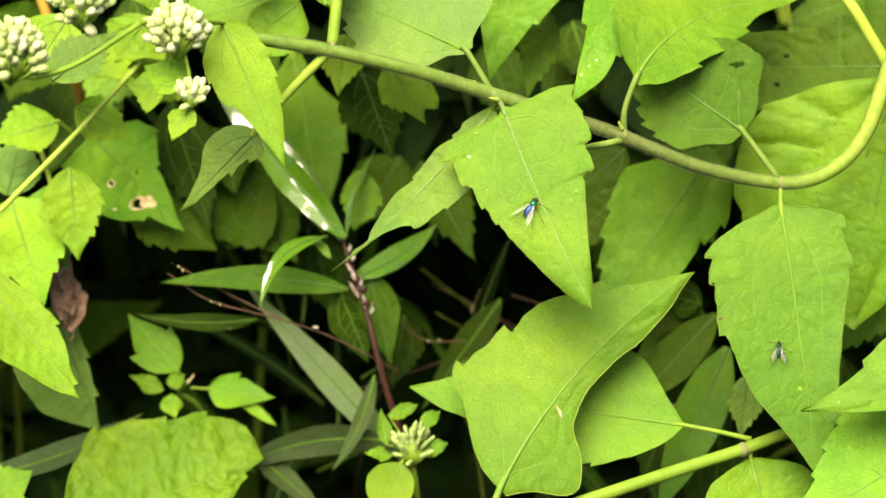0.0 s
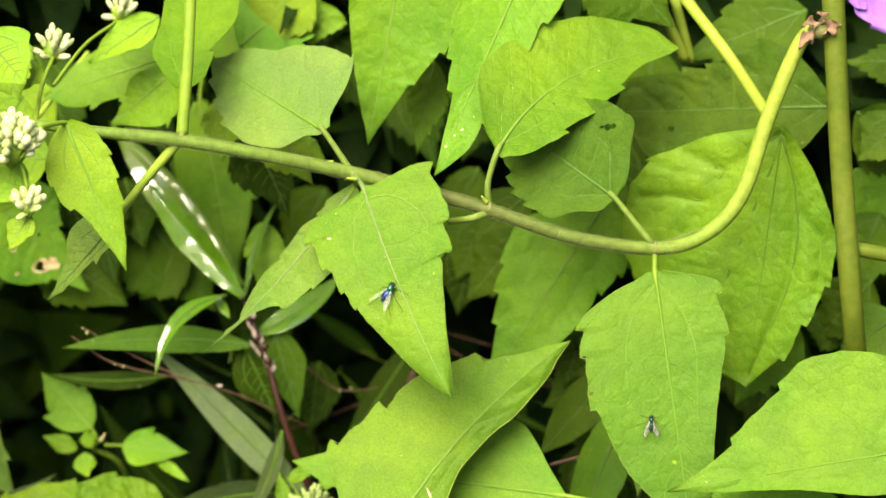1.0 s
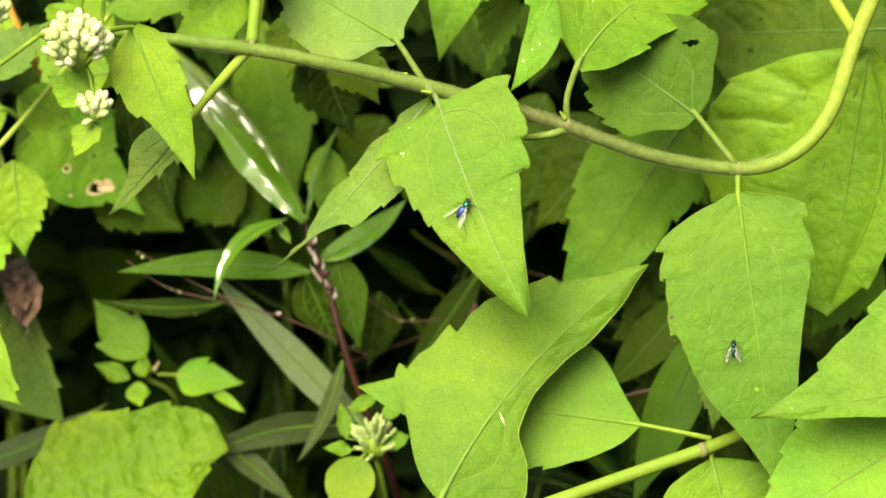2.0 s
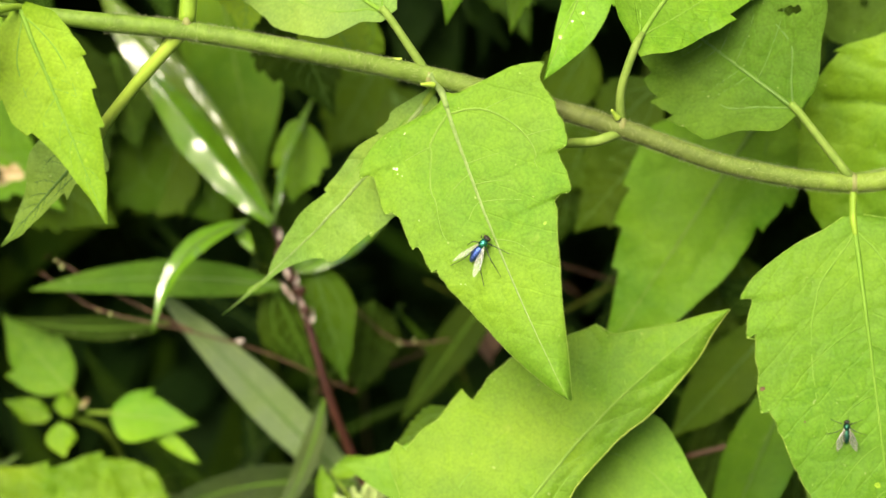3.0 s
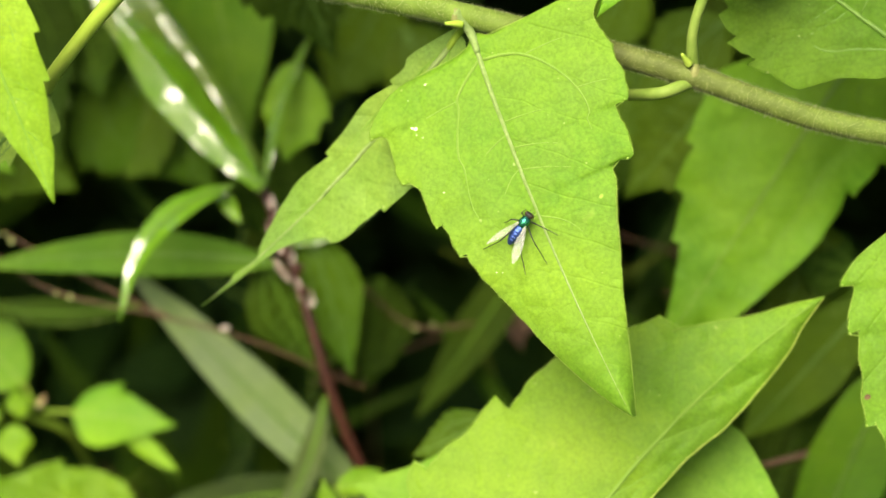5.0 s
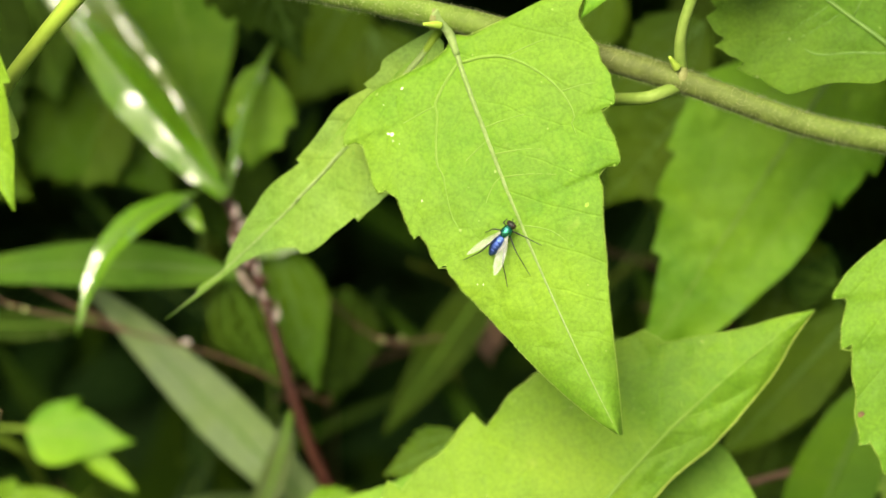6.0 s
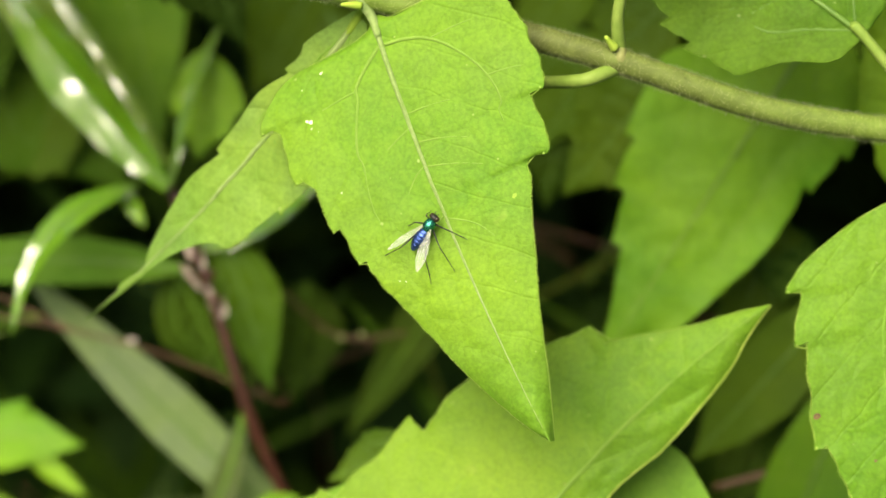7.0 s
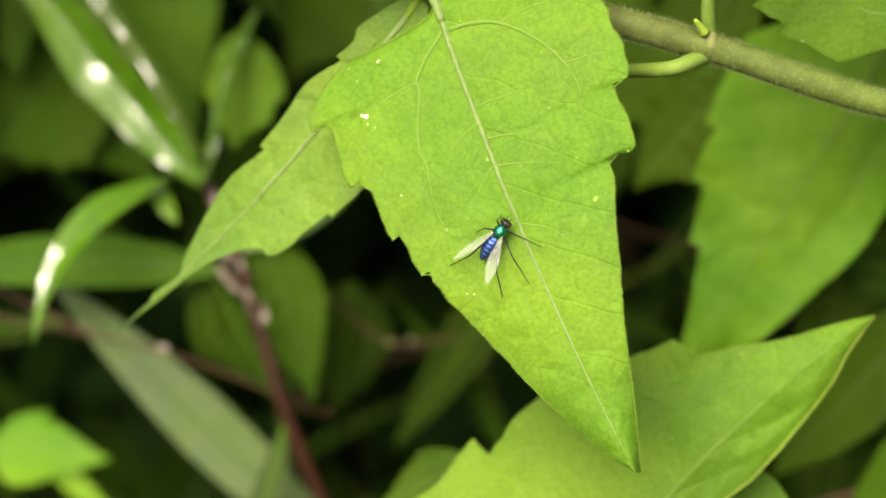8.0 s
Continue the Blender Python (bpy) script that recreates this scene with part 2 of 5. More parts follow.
WOOD = plain_material("woody_stem", (0.24, 0.12, 0.018), (0.40, 0.22, 0.036), 120, 0.7, 0.6, spec=0.1)
NODE = plain_material("node_bark", (0.105, 0.120, 0.034), (0.165, 0.170, 0.055), 500, 0.7)
DEAD = plain_material("dead_leaf", (0.11, 0.060, 0.034), (0.29, 0.185, 0.120), 420, 0.8, 1.0, translucent=0.15)
HAIR = plain_material("fine_hair", (0.27, 0.31, 0.14), (0.40, 0.44, 0.24), 500, 0.5, translucent=0.3)
# Soil darkened where gaps should look black: shade is put into its colour.
SOIL = plain_material("soil", (0.012, 0.012, 0.006), (0.035, 0.030, 0.016), 60, 0.9, 1.0)
BUD = plain_material("flower_bud", (0.30, 0.40, 0.12), (0.48, 0.55, 0.22), 400, 0.55, translucent=0.15)
FLORET = plain_material("cream_floret", (0.43, 0.4816, 0.2064), (0.6192, 0.6364, 0.3956), 500, 0.5, translucent=0.2)
BUD_GREEN = plain_material("green_bud", (0.20, 0.30, 0.07), (0.38, 0.46, 0.18), 500, 0.55, translucent=0.15)
PURPLE = plain_material("purple_petal", (0.28, 0.10, 0.50), (0.42, 0.20, 0.68), 300, 0.5, translucent=0.3)
SCAR = plain_material("withered_tissue", (0.26, 0.15, 0.05), (0.66, 0.55, 0.32), 700, 0.8)
FLECK = plain_material("pale_fleck", (0.45, 0.50, 0.30), (0.66, 0.68, 0.50), 900, 0.6)
YELLOW = plain_material("yellowed_tissue", (0.165, 0.295, 0.012), (0.22, 0.345, 0.018), 500, 0.5, translucent=0.3)
BROWN = plain_material("brown_fleck", (0.045, 0.026, 0.010), (0.11, 0.065, 0.025), 900, 0.7)
RIB = {"ash_leaf": VEIN_SUNK, "shade_tinted_leaf": VEIN_SUNK, "strap_leaf": VEIN_DARK, "pale_leaf": VEIN_SIDE, "matte_leaf": VEIN_SIDE, "cool_green_leaf": VEIN_DARK, "dull_leaf": VEIN_DARK, "deep_leaf": VEIN_DARK, "grey_leaf": VEIN_DARK, "glossy_leaf": VEIN_DARK}
EDGE_PALE = plain_material("pale_leaf_margin", (0.28, 0.39, 0.05), (0.40, 0.48, 0.10), 600, 0.5, translucent=0.3)
EDGE = plain_material("leaf_margin", (0.17, 0.30, 0.03), (0.26, 0.38, 0.07), 600, 0.5, translucent=0.3)

# ---- building ----
PLACE = {}


def thing(name, p, label, category, group=""):
    """A top-level thing: an Empty at its base."""
    ob = new(name)
    ob.empty_display_size = 0.01
    ob.location = PLACE[ob] = at(p)
    return tagged(ob, label, category, group)


def part(name, verts, faces, mat, parent, label="", origin=None, uv=None, smooth=True):
    """One mesh under a thing or a part; vertices are given in world metres."""
    o = Vector(origin) if origin is not None else sum(verts, Vector()) / len(verts)
    me = bpy.data.meshes.new(name)
    me.from_pydata([v - o for v in verts], [], faces)
    if smooth:
        me.polygons.foreach_set("use_smooth", [True] * len(me.polygons))
    if uv:
        layer = me.uv_layers.new(name="UVMap")
        idx = np.empty(len(me.loops), dtype=np.int32)
        me.loops.foreach_get("vertex_index", idx)
        layer.data.foreach_set("uv", np.array(uv, dtype=np.float32)[idx].ravel())
    me.materials.append(mat)
    me.update()
    ob = new(name, me)
    PLACE[ob] = o
    if parent is not None:
        ob.parent = parent
        ob.location = o - PLACE[parent]
    else:
        ob.location = o
    if label:
        tagged(ob, label)
    return ob


def spline(points, steps=8):
    """A smooth curve through the points."""
    p = [Vector(q) for q in points]
    if len(p) < 3:
        return [p[0].lerp(p[-1], i / steps) for i in range(steps + 1)]
    p = [2 * p[0] - p[1]] + p + [2 * p[-1] - p[-2]]
    out = []
    for i in range(1, len(p) - 2):
        a, b, c, d = p[i - 1:i + 3]
        for k in range(steps):
            t = k / steps
            out.append(0.5 * (2 * b + (c - a) * t + (2 * a - 5 * b + 4 * c - d) * t * t + (3 * b - a - 3 * c + d) * t ** 3))
    out.append(p[-2])
    return out


def tube(pts, radii, sides=8, flat=1.0):
    """A capped tube along world points; radii in metres at even steps."""
    verts, faces = [], []
    n = len(pts)
    side = None
    for i, p in enumerate(pts):
        d = (pts[min(i + 1, n - 1)] - pts[max(i - 1, 0)]).normalized()
        if side is None:
            side = d.orthogonal().normalized()
        side = (side - d * side.dot(d)).normalized()
        up = d.cross(side)
        x = i / (n - 1) * (len(radii) - 1)
        k = min(int(x), len(radii) - 2)
        r = radii[k] + (radii[k + 1] - radii[k]) * (x - k)
        for j in range(sides):
            a = 2 * math.pi * j / sides
            verts.append(p + side * (r * math.cos(a)) + up * (r * flat * math.sin(a)))
    for i in range(n - 1):
        for j in range(sides):
            k = (j + 1) % sides
            faces.append((i * sides + j, i * sides + k, (i + 1) * sides + k, (i + 1) * sides + j))
    faces.append(tuple(range(sides))[::-1])
    faces.append(tuple((n - 1) * sides + j for j in range(sides)))
    return verts, faces


def join(pieces):
    verts, faces = [], []
    for v, f in pieces:
        o = len(verts)
        verts += v
        faces += [tuple(i + o for i in q) for q in f]
    return verts, faces


def rooted(p):
    """The point of the ground straight below a plan point."""
    h = at(p).z * 1000 + 15
    return (p[0], p[1] - h * math.cos(TILT), p[2] - h * math.sin(TILT))


def stem(name, points, r, mat, parent, label="", steps=8, sides=10):
    """A stem through plan points; r in millimetres, one or several along it."""
    pts = [at(p) for p in spline(points, steps)]
    r = [x * 0.001 for x in (r if isinstance(r, (list, tuple)) else [r, r])]
    v, f = tube(pts, r, sides)
    return part(name, v, f, mat, parent, label)


def ball(c, r, rings=6, sides=8, stretch=(1, 1, 1), axes=None):
    """A rounded bead at a world point."""
    a = axes or (Vector((1, 0, 0)), Vector((0, 1, 0)), Vector((0, 0, 1)))
    verts, faces = [], []
    for i in range(rings + 1):
        th = math.pi * i / rings
        for j in range(sides):
            ph = 2 * math.pi * j / sides
            q = (math.sin(th) * math.cos(ph) * stretch[0], math.sin(th) * math.sin(ph) * stretch[1], math.cos(th) * stretch[2])
            verts.append(c + (a[0] * q[0] + a[1] * q[1] + a[2] * q[2]) * r)
    for i in range(rings):
        for j in range(sides):
            k = (j + 1) % sides
            faces.append((i * sides + j, (i + 1) * sides + j, (i + 1) * sides + k, i * sides + k))
    return verts, faces


def smooth_width(stations, s):
    """Half width at s from (s, width) stations, rounded between them."""
    xs = [p[0] for p in stations]
    ws = [p[1] for p in stations]
    if s <= xs[0]:
        return ws[0]
    if s >= xs[-1]:
        return ws[-1]
    k = max(i for i in range(len(xs) - 1) if xs[i] <= s)
    h = xs[k + 1] - xs[k]
    t = (s - xs[k]) / h

    def slope(i):
        if i == 0 or i == len(xs) - 1:
            j = 0 if i == 0 else i - 1
            return (ws[j + 1] - ws[j]) / (xs[j + 1] - xs[j])
        a = (ws[i] - ws[i - 1]) / (xs[i] - xs[i - 1])
        b = (ws[i + 1] - ws[i]) / (xs[i + 1] - xs[i])
        return 0 if a * b <= 0 else 2 * a * b / (a + b)
    m0, m1 = slope(k) * h, slope(k + 1) * h
    return (2 * t ** 3 - 3 * t * t + 1) * ws[k] + (t ** 3 - 2 * t * t + t) * m0 + (3 * t * t - 2 * t ** 3) * ws[k + 1] + (t ** 3 - t * t) * m1


class Blade:
    """The curved surface of one leaf: s runs from base to tip, f from the right margin (-1) over the midrib (0) to the left one (+1)."""

    def __init__(self, base, tip, left, right, teeth_l=(), teeth_r=(), n=(0, 0.2, 1), bend=0.0, droop=0.0, fold=6.0,
                 cup=0.0, wave=0.5, quilt=0.0, ear=(0, 0), tooth=1.6, twist=0.0, roll_l=0.0, roll_r=0.0, fold_r=None, crumple=0.0, groove=0.0, soft=1.3, pinch=0.35, seed=0):
        self.b, self.t = Vector(base), Vector(tip)
        a = self.t - self.b
        self.len = a.length
        self.a = a.normalized()
        n = Vector(n)
        self.n = (n - self.a * n.dot(self.a)).normalized()
        self.l = self.n.cross(self.a)
        self.left, self.right, self.teeth = left, right, (teeth_l, teeth_r)
        self.bend, self.droop, self.fold, self.cup, self.wave, self.quilt, self.ear, self.tooth = bend, droop, fold, cup, wave, quilt, ear, tooth
        self.twist, self.roll, self.seed = twist, (roll_l, roll_r), seed
        self.folds, self.crumple = (fold, fold if fold_r is None else fold_r), crumple
        self.groove, self.segs, self.soft, self.pinch = groove, [], soft, pinch

    def width(self, s, side, f=1.0):
        w = smooth_width(self.left if side > 0 else self.right, s)
        k = abs(f) ** 16
        for c in self.teeth[0 if side > 0 else 1]:
            d = s - c
            if -0.09 < d <= 0:
                w += k * self.tooth * (1 + d / 0.09) ** 0.8
            elif 0 < d < 0.07:
                w -= k * self.tooth * 0.45 * (1 - d / 0.07) ** 1.5
        w *= 1 + k * (0.022 * noise.noise(Vector((s * 26, side * 3.1, self.seed + self.len))) + 0.007 * noise.noise(Vector((s * 75, side * 5.3, self.len))))
        return max(w, 0.0)

    def segments(self, lines):
        """Vein lines and the finer rungs between them, in millimetres along and across the blade."""
        flat = lambda s, f: (s * self.len, f * self.width(s, 1 if f >= 0 else -1, 0.5))
        out = []
        rnd = random.Random(int(self.len * 100) + self.seed)
        for k, line in enumerate(lines):
            p = [flat(s, f) for s, f in line]
            out += [(*a, *b, 1.0) for a, b in zip(p, p[1:])]
            for a, b in zip(line, line[1:]):
                for m in (0.3, 0.8):
                    s, f = a[0] + (b[0] - a[0]) * m, a[1] + (b[1] - a[1]) * m
                    q = (min(1, max(0, s + rnd.choice((-1, 1)) * rnd.uniform(0.03, 0.07))), max(-0.97, min(0.97, f + rnd.uniform(-0.12, 0.2) * (1 if f > 0 else -1))))
                    h = ((s + q[0]) / 2 + rnd.uniform(-0.012, 0.012), (f + q[1]) / 2 + rnd.uniform(-0.05, 0.05))
                    out += [(*flat(s, f), *flat(*h), 0.6), (*flat(*h), *flat(*q), 0.45)]
        return out

    def dip(self, x, y):
        d = 0.0
        for ax, ay, bx, by, k in self.segs:
            if not (min(ax, bx) - 5 < x < max(ax, bx) + 5 and min(ay, by) - 5 < y < max(ay, by) + 5):
                continue
            ux, uy = bx - ax, by - ay
            t = max(0, min(1, ((x - ax) * ux + (y - ay) * uy) / (ux * ux + uy * uy + 1e-9)))
            e = (x - ax - t * ux) ** 2 + (y - ay - t * uy) ** 2
            d = max(d, k * math.exp(-math.sqrt(e) / self.soft))
        return d

    def vein_lines(self, laterals, triple):
        """Side veins as (s, f) lines."""
        out = []
        for side in (1, -1):
            if triple:
                out.append([(0.035 + 0.58 * t, side * 0.60 * (1 - math.exp(-4.5 * t)) * (1 - 0.1 * t)) for t in [i / 8 for i in range(9)]])
            for k in range(laterals):
                s0 = 0.30 + 0.55 * k / max(1, laterals)
                s0 += 0.03 * math.sin(3.7 * k + side + self.seed)
                out.append([(min(0.99, s0 + 0.13 * t ** 1.3), side * 0.75 * t) for t in [i / 4 for i in range(5)]])
        return out

    def mid(self, s):
        k = 4 * s * (1 - s)
        return self.b + self.a * (self.len * s) + self.l * (self.bend * k) + self.n * (self.droop * k)

    def point(self, s, f, lift=0.0):
        side = 1 if f >= 0 else -1
        w = self.width(s, side, f)
        y = f * w
        bent = self.folds[0 if side > 0 else 1]
        tw = radians(self.twist) * (s - 0.5)
        z = abs(y) * math.tan(radians(bent)) + self.cup * f * f
        r = self.roll[0 if side > 0 else 1]
        if r:
            z += r * abs(f) ** 4
        z += self.wave * f * f * math.sin(9 * s + 2.1 * side + self.seed) + 0.35 * self.wave * abs(f) ** 3 * math.sin(27 * s + self.seed * 1.7)
        if self.quilt:
            ph = (s * self.len - abs(y) * 0.85) * 0.11 * 2 * math.pi + 2.2 * noise.noise(Vector((y * 0.12, s * self.len * 0.12, self.len)))
            z += self.quilt * ((abs(math.sin(ph / 2)) - 0.5) * 0.7 * min(1, abs(f) * 3) * (1 - 0.6 * abs(f)) + 0.30 * noise.noise(Vector((y * 0.38, s * self.len * 0.38, side + self.len))))
        if self.segs:
            z -= self.groove * self.dip(s * self.len, y)
        if self.crumple:
            z += self.crumple * (noise.noise(Vector((y * 0.22, s * self.len * 0.22, self.seed))) + 0.5 * noise.noise(Vector((y * 0.6, s * self.len * 0.6, self.seed + 4))))
        e = self.ear[0 if side > 0 else 1]
        back = e * max(0, 1 - s / 0.35) ** 2 * abs(f) ** 1.3 * min(1, w / 14) ** 1.5
        for c in self.teeth[0 if side > 0 else 1]:
            d = (s - c) * self.len
            k = abs(f) ** 60 * min(1.0, self.tooth)
            if -2.5 < d <= 0.01:
                back -= 0.6 * k * (1 + d / 2.5)
            elif 0 < d < 1.5:
                back += 0.2 * k * (1 - d / 1.5)
            if abs(d) < 6:
                z += self.pinch * abs(f) ** 3 * math.exp(-(d / 2.4) ** 2) * math.cos(d * 0.9 + self.seed + 7 * c)
        q = self.mid(s) + self.l * (y * math.cos(tw)) + self.n * (z + lift + y * math.sin(tw)) - self.a * back
        return q

    def mesh(self, rows=44, cols=7, thick=0.28, holes=()):
        ss = {i / rows for i in range(rows + 1)} | {0.004, 0.008, 0.013, 0.018}
        for t in (*self.teeth[0], *self.teeth[1]):
            ss |= {t, t + 0.006, t + 0.03}
        ss = sorted(x for x in ss if 0 <= x <= 1)
        fs = [math.sin(math.pi / 2 * k / cols) for k in range(-cols, cols + 1)]
        nc = len(fs)
        top, uv = [], []
        for s in ss:
            for f in fs:
                top.append(at(self.point(s, f)))
                uv.append((f * self.width(s, 1 if f >= 0 else -1), s * self.len))
        under = [at(self.point(s, f, -thick * (1 - 0.6 * abs(f)))) for s in ss for f in fs]
        n = len(top)
        gone = set()
        for hs, hf, hr in holes:
            hc = self.point(hs, hf)
            cut, kept = set(), set()
            for i in range(len(ss) - 1):
                for j in range(nc - 1):
                    c = self.point((ss[i] + ss[i + 1]) / 2, (fs[j] + fs[j + 1]) / 2)
                    q = (i * nc + j, i * nc + j + 1, (i + 1) * nc + j + 1, (i + 1) * nc + j)
                    if (c - hc).length < hr:
                        gone.add((i, j))
                        cut.update(q)
                    else:
                        kept.update(q)
            wc = at(hc)
            for k in cut & kept:
                d = top[k] - wc
                d = d.normalized() * (hr * 0.001 * (1 + 0.3 * noise.noise(d.normalized() * 1.7 + wc * 300)))
                under[k] += wc + d - top[k]
                top[k] = wc + d
        faces = []
        for i in range(len(ss) - 1):
            for j in range(nc - 1):
                if (i, j) in gone:
                    continue
                q = (i * nc + j, i * nc + j + 1, (i + 1) * nc + j + 1, (i + 1) * nc + j)
                faces.append(q[::-1])
                faces.append(tuple(x + n for x in q))
            for j, fl in ((0, 0), (nc - 1, 1)):
                q = (i * nc + j, (i + 1) * nc + j, (i + 1) * nc + j + n, i * nc + j + n)
                faces.append(q if fl else q[::-1])
        return top + under, faces, uv + uv

    def midrib(self, r=0.42):
        pts = [at(self.point(i / 30 * 0.97, 0.0, 0.0)) for i in range(31)]
        return tube(pts, [r * 0.0014, r * 0.0010, r * 0.0007, r * 0.0004, r * 0.0002], 6)

    def side_veins(self, r=0.42, laterals=5, triple=True):
        """The main side veins, as fine ribs on the face."""
        out = []
        for side in (1, -1):
            if triple:
                pts = [at(self.point(0.035 + 0.58 * t, side * 0.60 * (1 - math.exp(-4.5 * t)) * (1 - 0.1 * t), -0.02)) for t in [i / 24 for i in range(25)]]
                out.append(tube(pts, [r * 0.0006, r * 0.00045, r * 0.00015], 5))
            for k in range(laterals):
                s0 = 0.30 + 0.55 * k / max(1, laterals)
                s0 += 0.03 * math.sin(3.7 * k + side + self.seed)
                pts = [at(self.point(min(0.99, s0 + 0.13 * t ** 1.3), side * 0.75 * t, 0.02)) for t in [i / 8 for i in range(9)]]
                out.append(tube(pts, [r * 0.00036, r * 0.00026, r * 0.00008], 4))
        return out

    def veins(self, lines, r):
        """Side veins along (s, f) lines."""
        out = []
        for k, line in enumerate(lines):
            w = r if k < 2 else r * 0.55
            pts = [at(self.point(q[0], q[1], 0.0 if k < 2 else -0.02)) for q in spline([(s, f, 0) for s, f in line], 6)]
            out.append(tube(pts, [w * 0.00085, w * 0.00066, w * 0.00022], 5))
        return out

    def scar(self, s, f, r0, r1):
        """A withered ring on the face."""
        verts, faces = [], []
        c = self.point(s, f, 0.06)
        k = 22
        for i in range(k):
            a = 2 * math.pi * i / k
            for r in (r0, (r0 + r1) / 2, r1):
                wob = 1 + 0.28 * noise.noise(Vector((math.cos(a) * 1.6, math.sin(a) * 1.6, r + s * 9)))
                ds, df = math.cos(a) * r * wob / self.len, math.sin(a) * r * wob / max(2, self.width(s, 1 if f >= 0 else -1))
                verts.append(at(self.point(min(1, max(0, s + ds)), max(-1, min(1, f + df)), 0.07)))
        for i in range(k):
            j = (i + 1) % k
            for b in range(2):
                faces.append((i * 3 + b, i * 3 + b + 1, j * 3 + b + 1, j * 3 + b))
        return verts, faces

    def fringe(self, count, length=0.32, seed=0):
        """Fine hairs along the margin."""
        rnd = random.Random(seed)
        verts, faces = [], []
        for i in range(count):
            side = 1 if i % 2 else -1
            s = rnd.uniform(0.02, 0.98)
            c = self.point(s, side * 0.998)
            d = (self.point(min(1, s + 0.01), side * 0.998) - c).normalized()
            o = (c - self.point(s, side * 0.9)).normalized()
            tip = c + (o + d * rnd.uniform(-0.2, 0.7)) * length * rnd.uniform(0.5, 1.2) + self.n * rnd.uniform(-0.15, 0.15)
            n = len(verts)
            verts += [at(c + d * 0.04 - o * 0.05), at(c - d * 0.04 - o * 0.05), at(c + self.n * 0.06 - o * 0.05), at(tip)]
            faces += [(n, n + 1, n + 3), (n + 1, n + 2, n + 3), (n + 2, n, n + 3)]
        return verts, faces

    def margin(self, r=0.16, sides=(1, -1)):
        out = []
        for side in sides:
            ss = sorted({i / 60 for i in range(61)} | {t for t in self.teeth[0 if side > 0 else 1]} | {t + 0.012 for t in self.teeth[0 if side > 0 else 1]})
            out.append(tube([at(self.point(min(1, s), side * (0.995 if len(sides) > 1 else 0.999), -0.1 if len(sides) > 1 else 0.05)) for s in ss], [r * 0.001, r * 0.001], 4))
            for t in self.teeth[0 if side > 0 else 1]:
                out.append(ball(at(self.point(t, side * 0.99)), 0.0002, 4, 6))
        return join(out)


def leaf(parent, base, tip, left, right, mat=None, label="", petiole=(), petiole_r=0.8, petiole_mat=None, vein_mat=None,
         vein_r=0.42, laterals=5, triple=True, rows=44, cols=7, margin=0.0, origin=None, holes=(), scars=(), flecks=(), serrate=True, side_mat=None, lines=(), side_r=0.0, rim=0.0, **shape):
    """A leaf as a part: the blade, with its veins and its stalk under it."""
    if serrate and "teeth_l" not in shape and "teeth_r" not in shape:
        k = (Vector(tip) - Vector(base)).length
        shape["tooth"] = min(1.1, 0.028 * k)
        shape["teeth_l"], shape["teeth_r"] = (0.30, 0.42, 0.53, 0.64, 0.75), (0.34, 0.46, 0.57, 0.68)
    if (Vector(tip) - Vector(base)).length > 24 and triple and base[2] > -90:
        shape.setdefault("groove", 0.4)
        shape.setdefault("crumple", 0.3)
        rows, cols = max(rows, 52), max(cols, 10)
    b = Blade(base, tip, left, right, **shape)
    if b.groove:
        b.segs = b.segments(lines or b.vein_lines(laterals, triple))
    v, f, uv = b.mesh(rows, cols, holes=holes)
    ob = part("leaf", v, f, mat or LEAF, parent, label, at(origin or b.point(0, 0)), uv)
    if vein_r:
        vm = vein_mat or RIB.get((mat or LEAF).name, VEIN)
        part("midrib", *b.midrib(vein_r), vm, ob)
        for k, piece in enumerate(b.veins(lines, side_r or vein_r) if lines else b.side_veins(vein_r, laterals, triple)):
            part("side_vein", *piece, VEIN_SIDE if side_mat is VEIN_HAIRY and k > 1 else side_mat or (VEIN_SIDE if vm is VEIN else vm), ob)
    if petiole:
        pts = [at(p) for p in spline([*petiole, base, b.point(0.05, 0, 0.05)], 6)]
        part("petiole", *tube(pts, [petiole_r * 0.0011, petiole_r * 0.0009, petiole_r * 0.0009, petiole_r * 0.0006], 8), petiole_mat or STEM, ob)
    for hs, hf, r0, r1 in scars:
        part("scar", *b.scar(hs, hf, r0, r1), SCAR, ob, "brown scorched patch round a hole")
    for hs, hf, r, m in flecks:
        part("fleck", *b.scar(hs, hf, r * 0.1, r), m, ob)
    if margin:
        part("margin", *b.margin(margin), EDGE, ob)
        if rim:
            part("margin", *b.margin(rim, (-1,)), EDGE_PALE, ob, "pale yellow rolled margin")
        tagged(part("fringe", *b.fringe(3600, 0.32), EDGE, ob, "fine pale hairs along the margin", smooth=False), kind="stuff")
    return ob, b


def lance(parent, base, tip, w, mat, label="", widest=0.4, **k):
    """A narrow, smooth-edged leaf."""
    prof = [(0, 0.15 * w), (widest * 0.45, 0.78 * w), (widest, w), (0.5 + widest / 2, 0.68 * w), (0.92, 0.2 * w), (1, 0.02)]
    k.setdefault("triple", False)
    k.setdefault("serrate", False)
    k.setdefault("wave", 0.3)
    return leaf(parent, Vector(base), Vector(tip), prof, prof, mat, label, laterals=0, **k)


def ovate(w, widest=0.3, point=1.0):
    """Half-width stations of a triangular-ovate leaf with a drawn-out tip."""
    return [(0, 0.06 * w), (0.06, 0.42 * w), (widest * 0.55, 0.85 * w), (widest, w), ((widest + 0.7) / 2, 0.78 * w), (0.7, 0.44 * w * point), (0.88, 0.15 * w * point), (1, 0.02)]

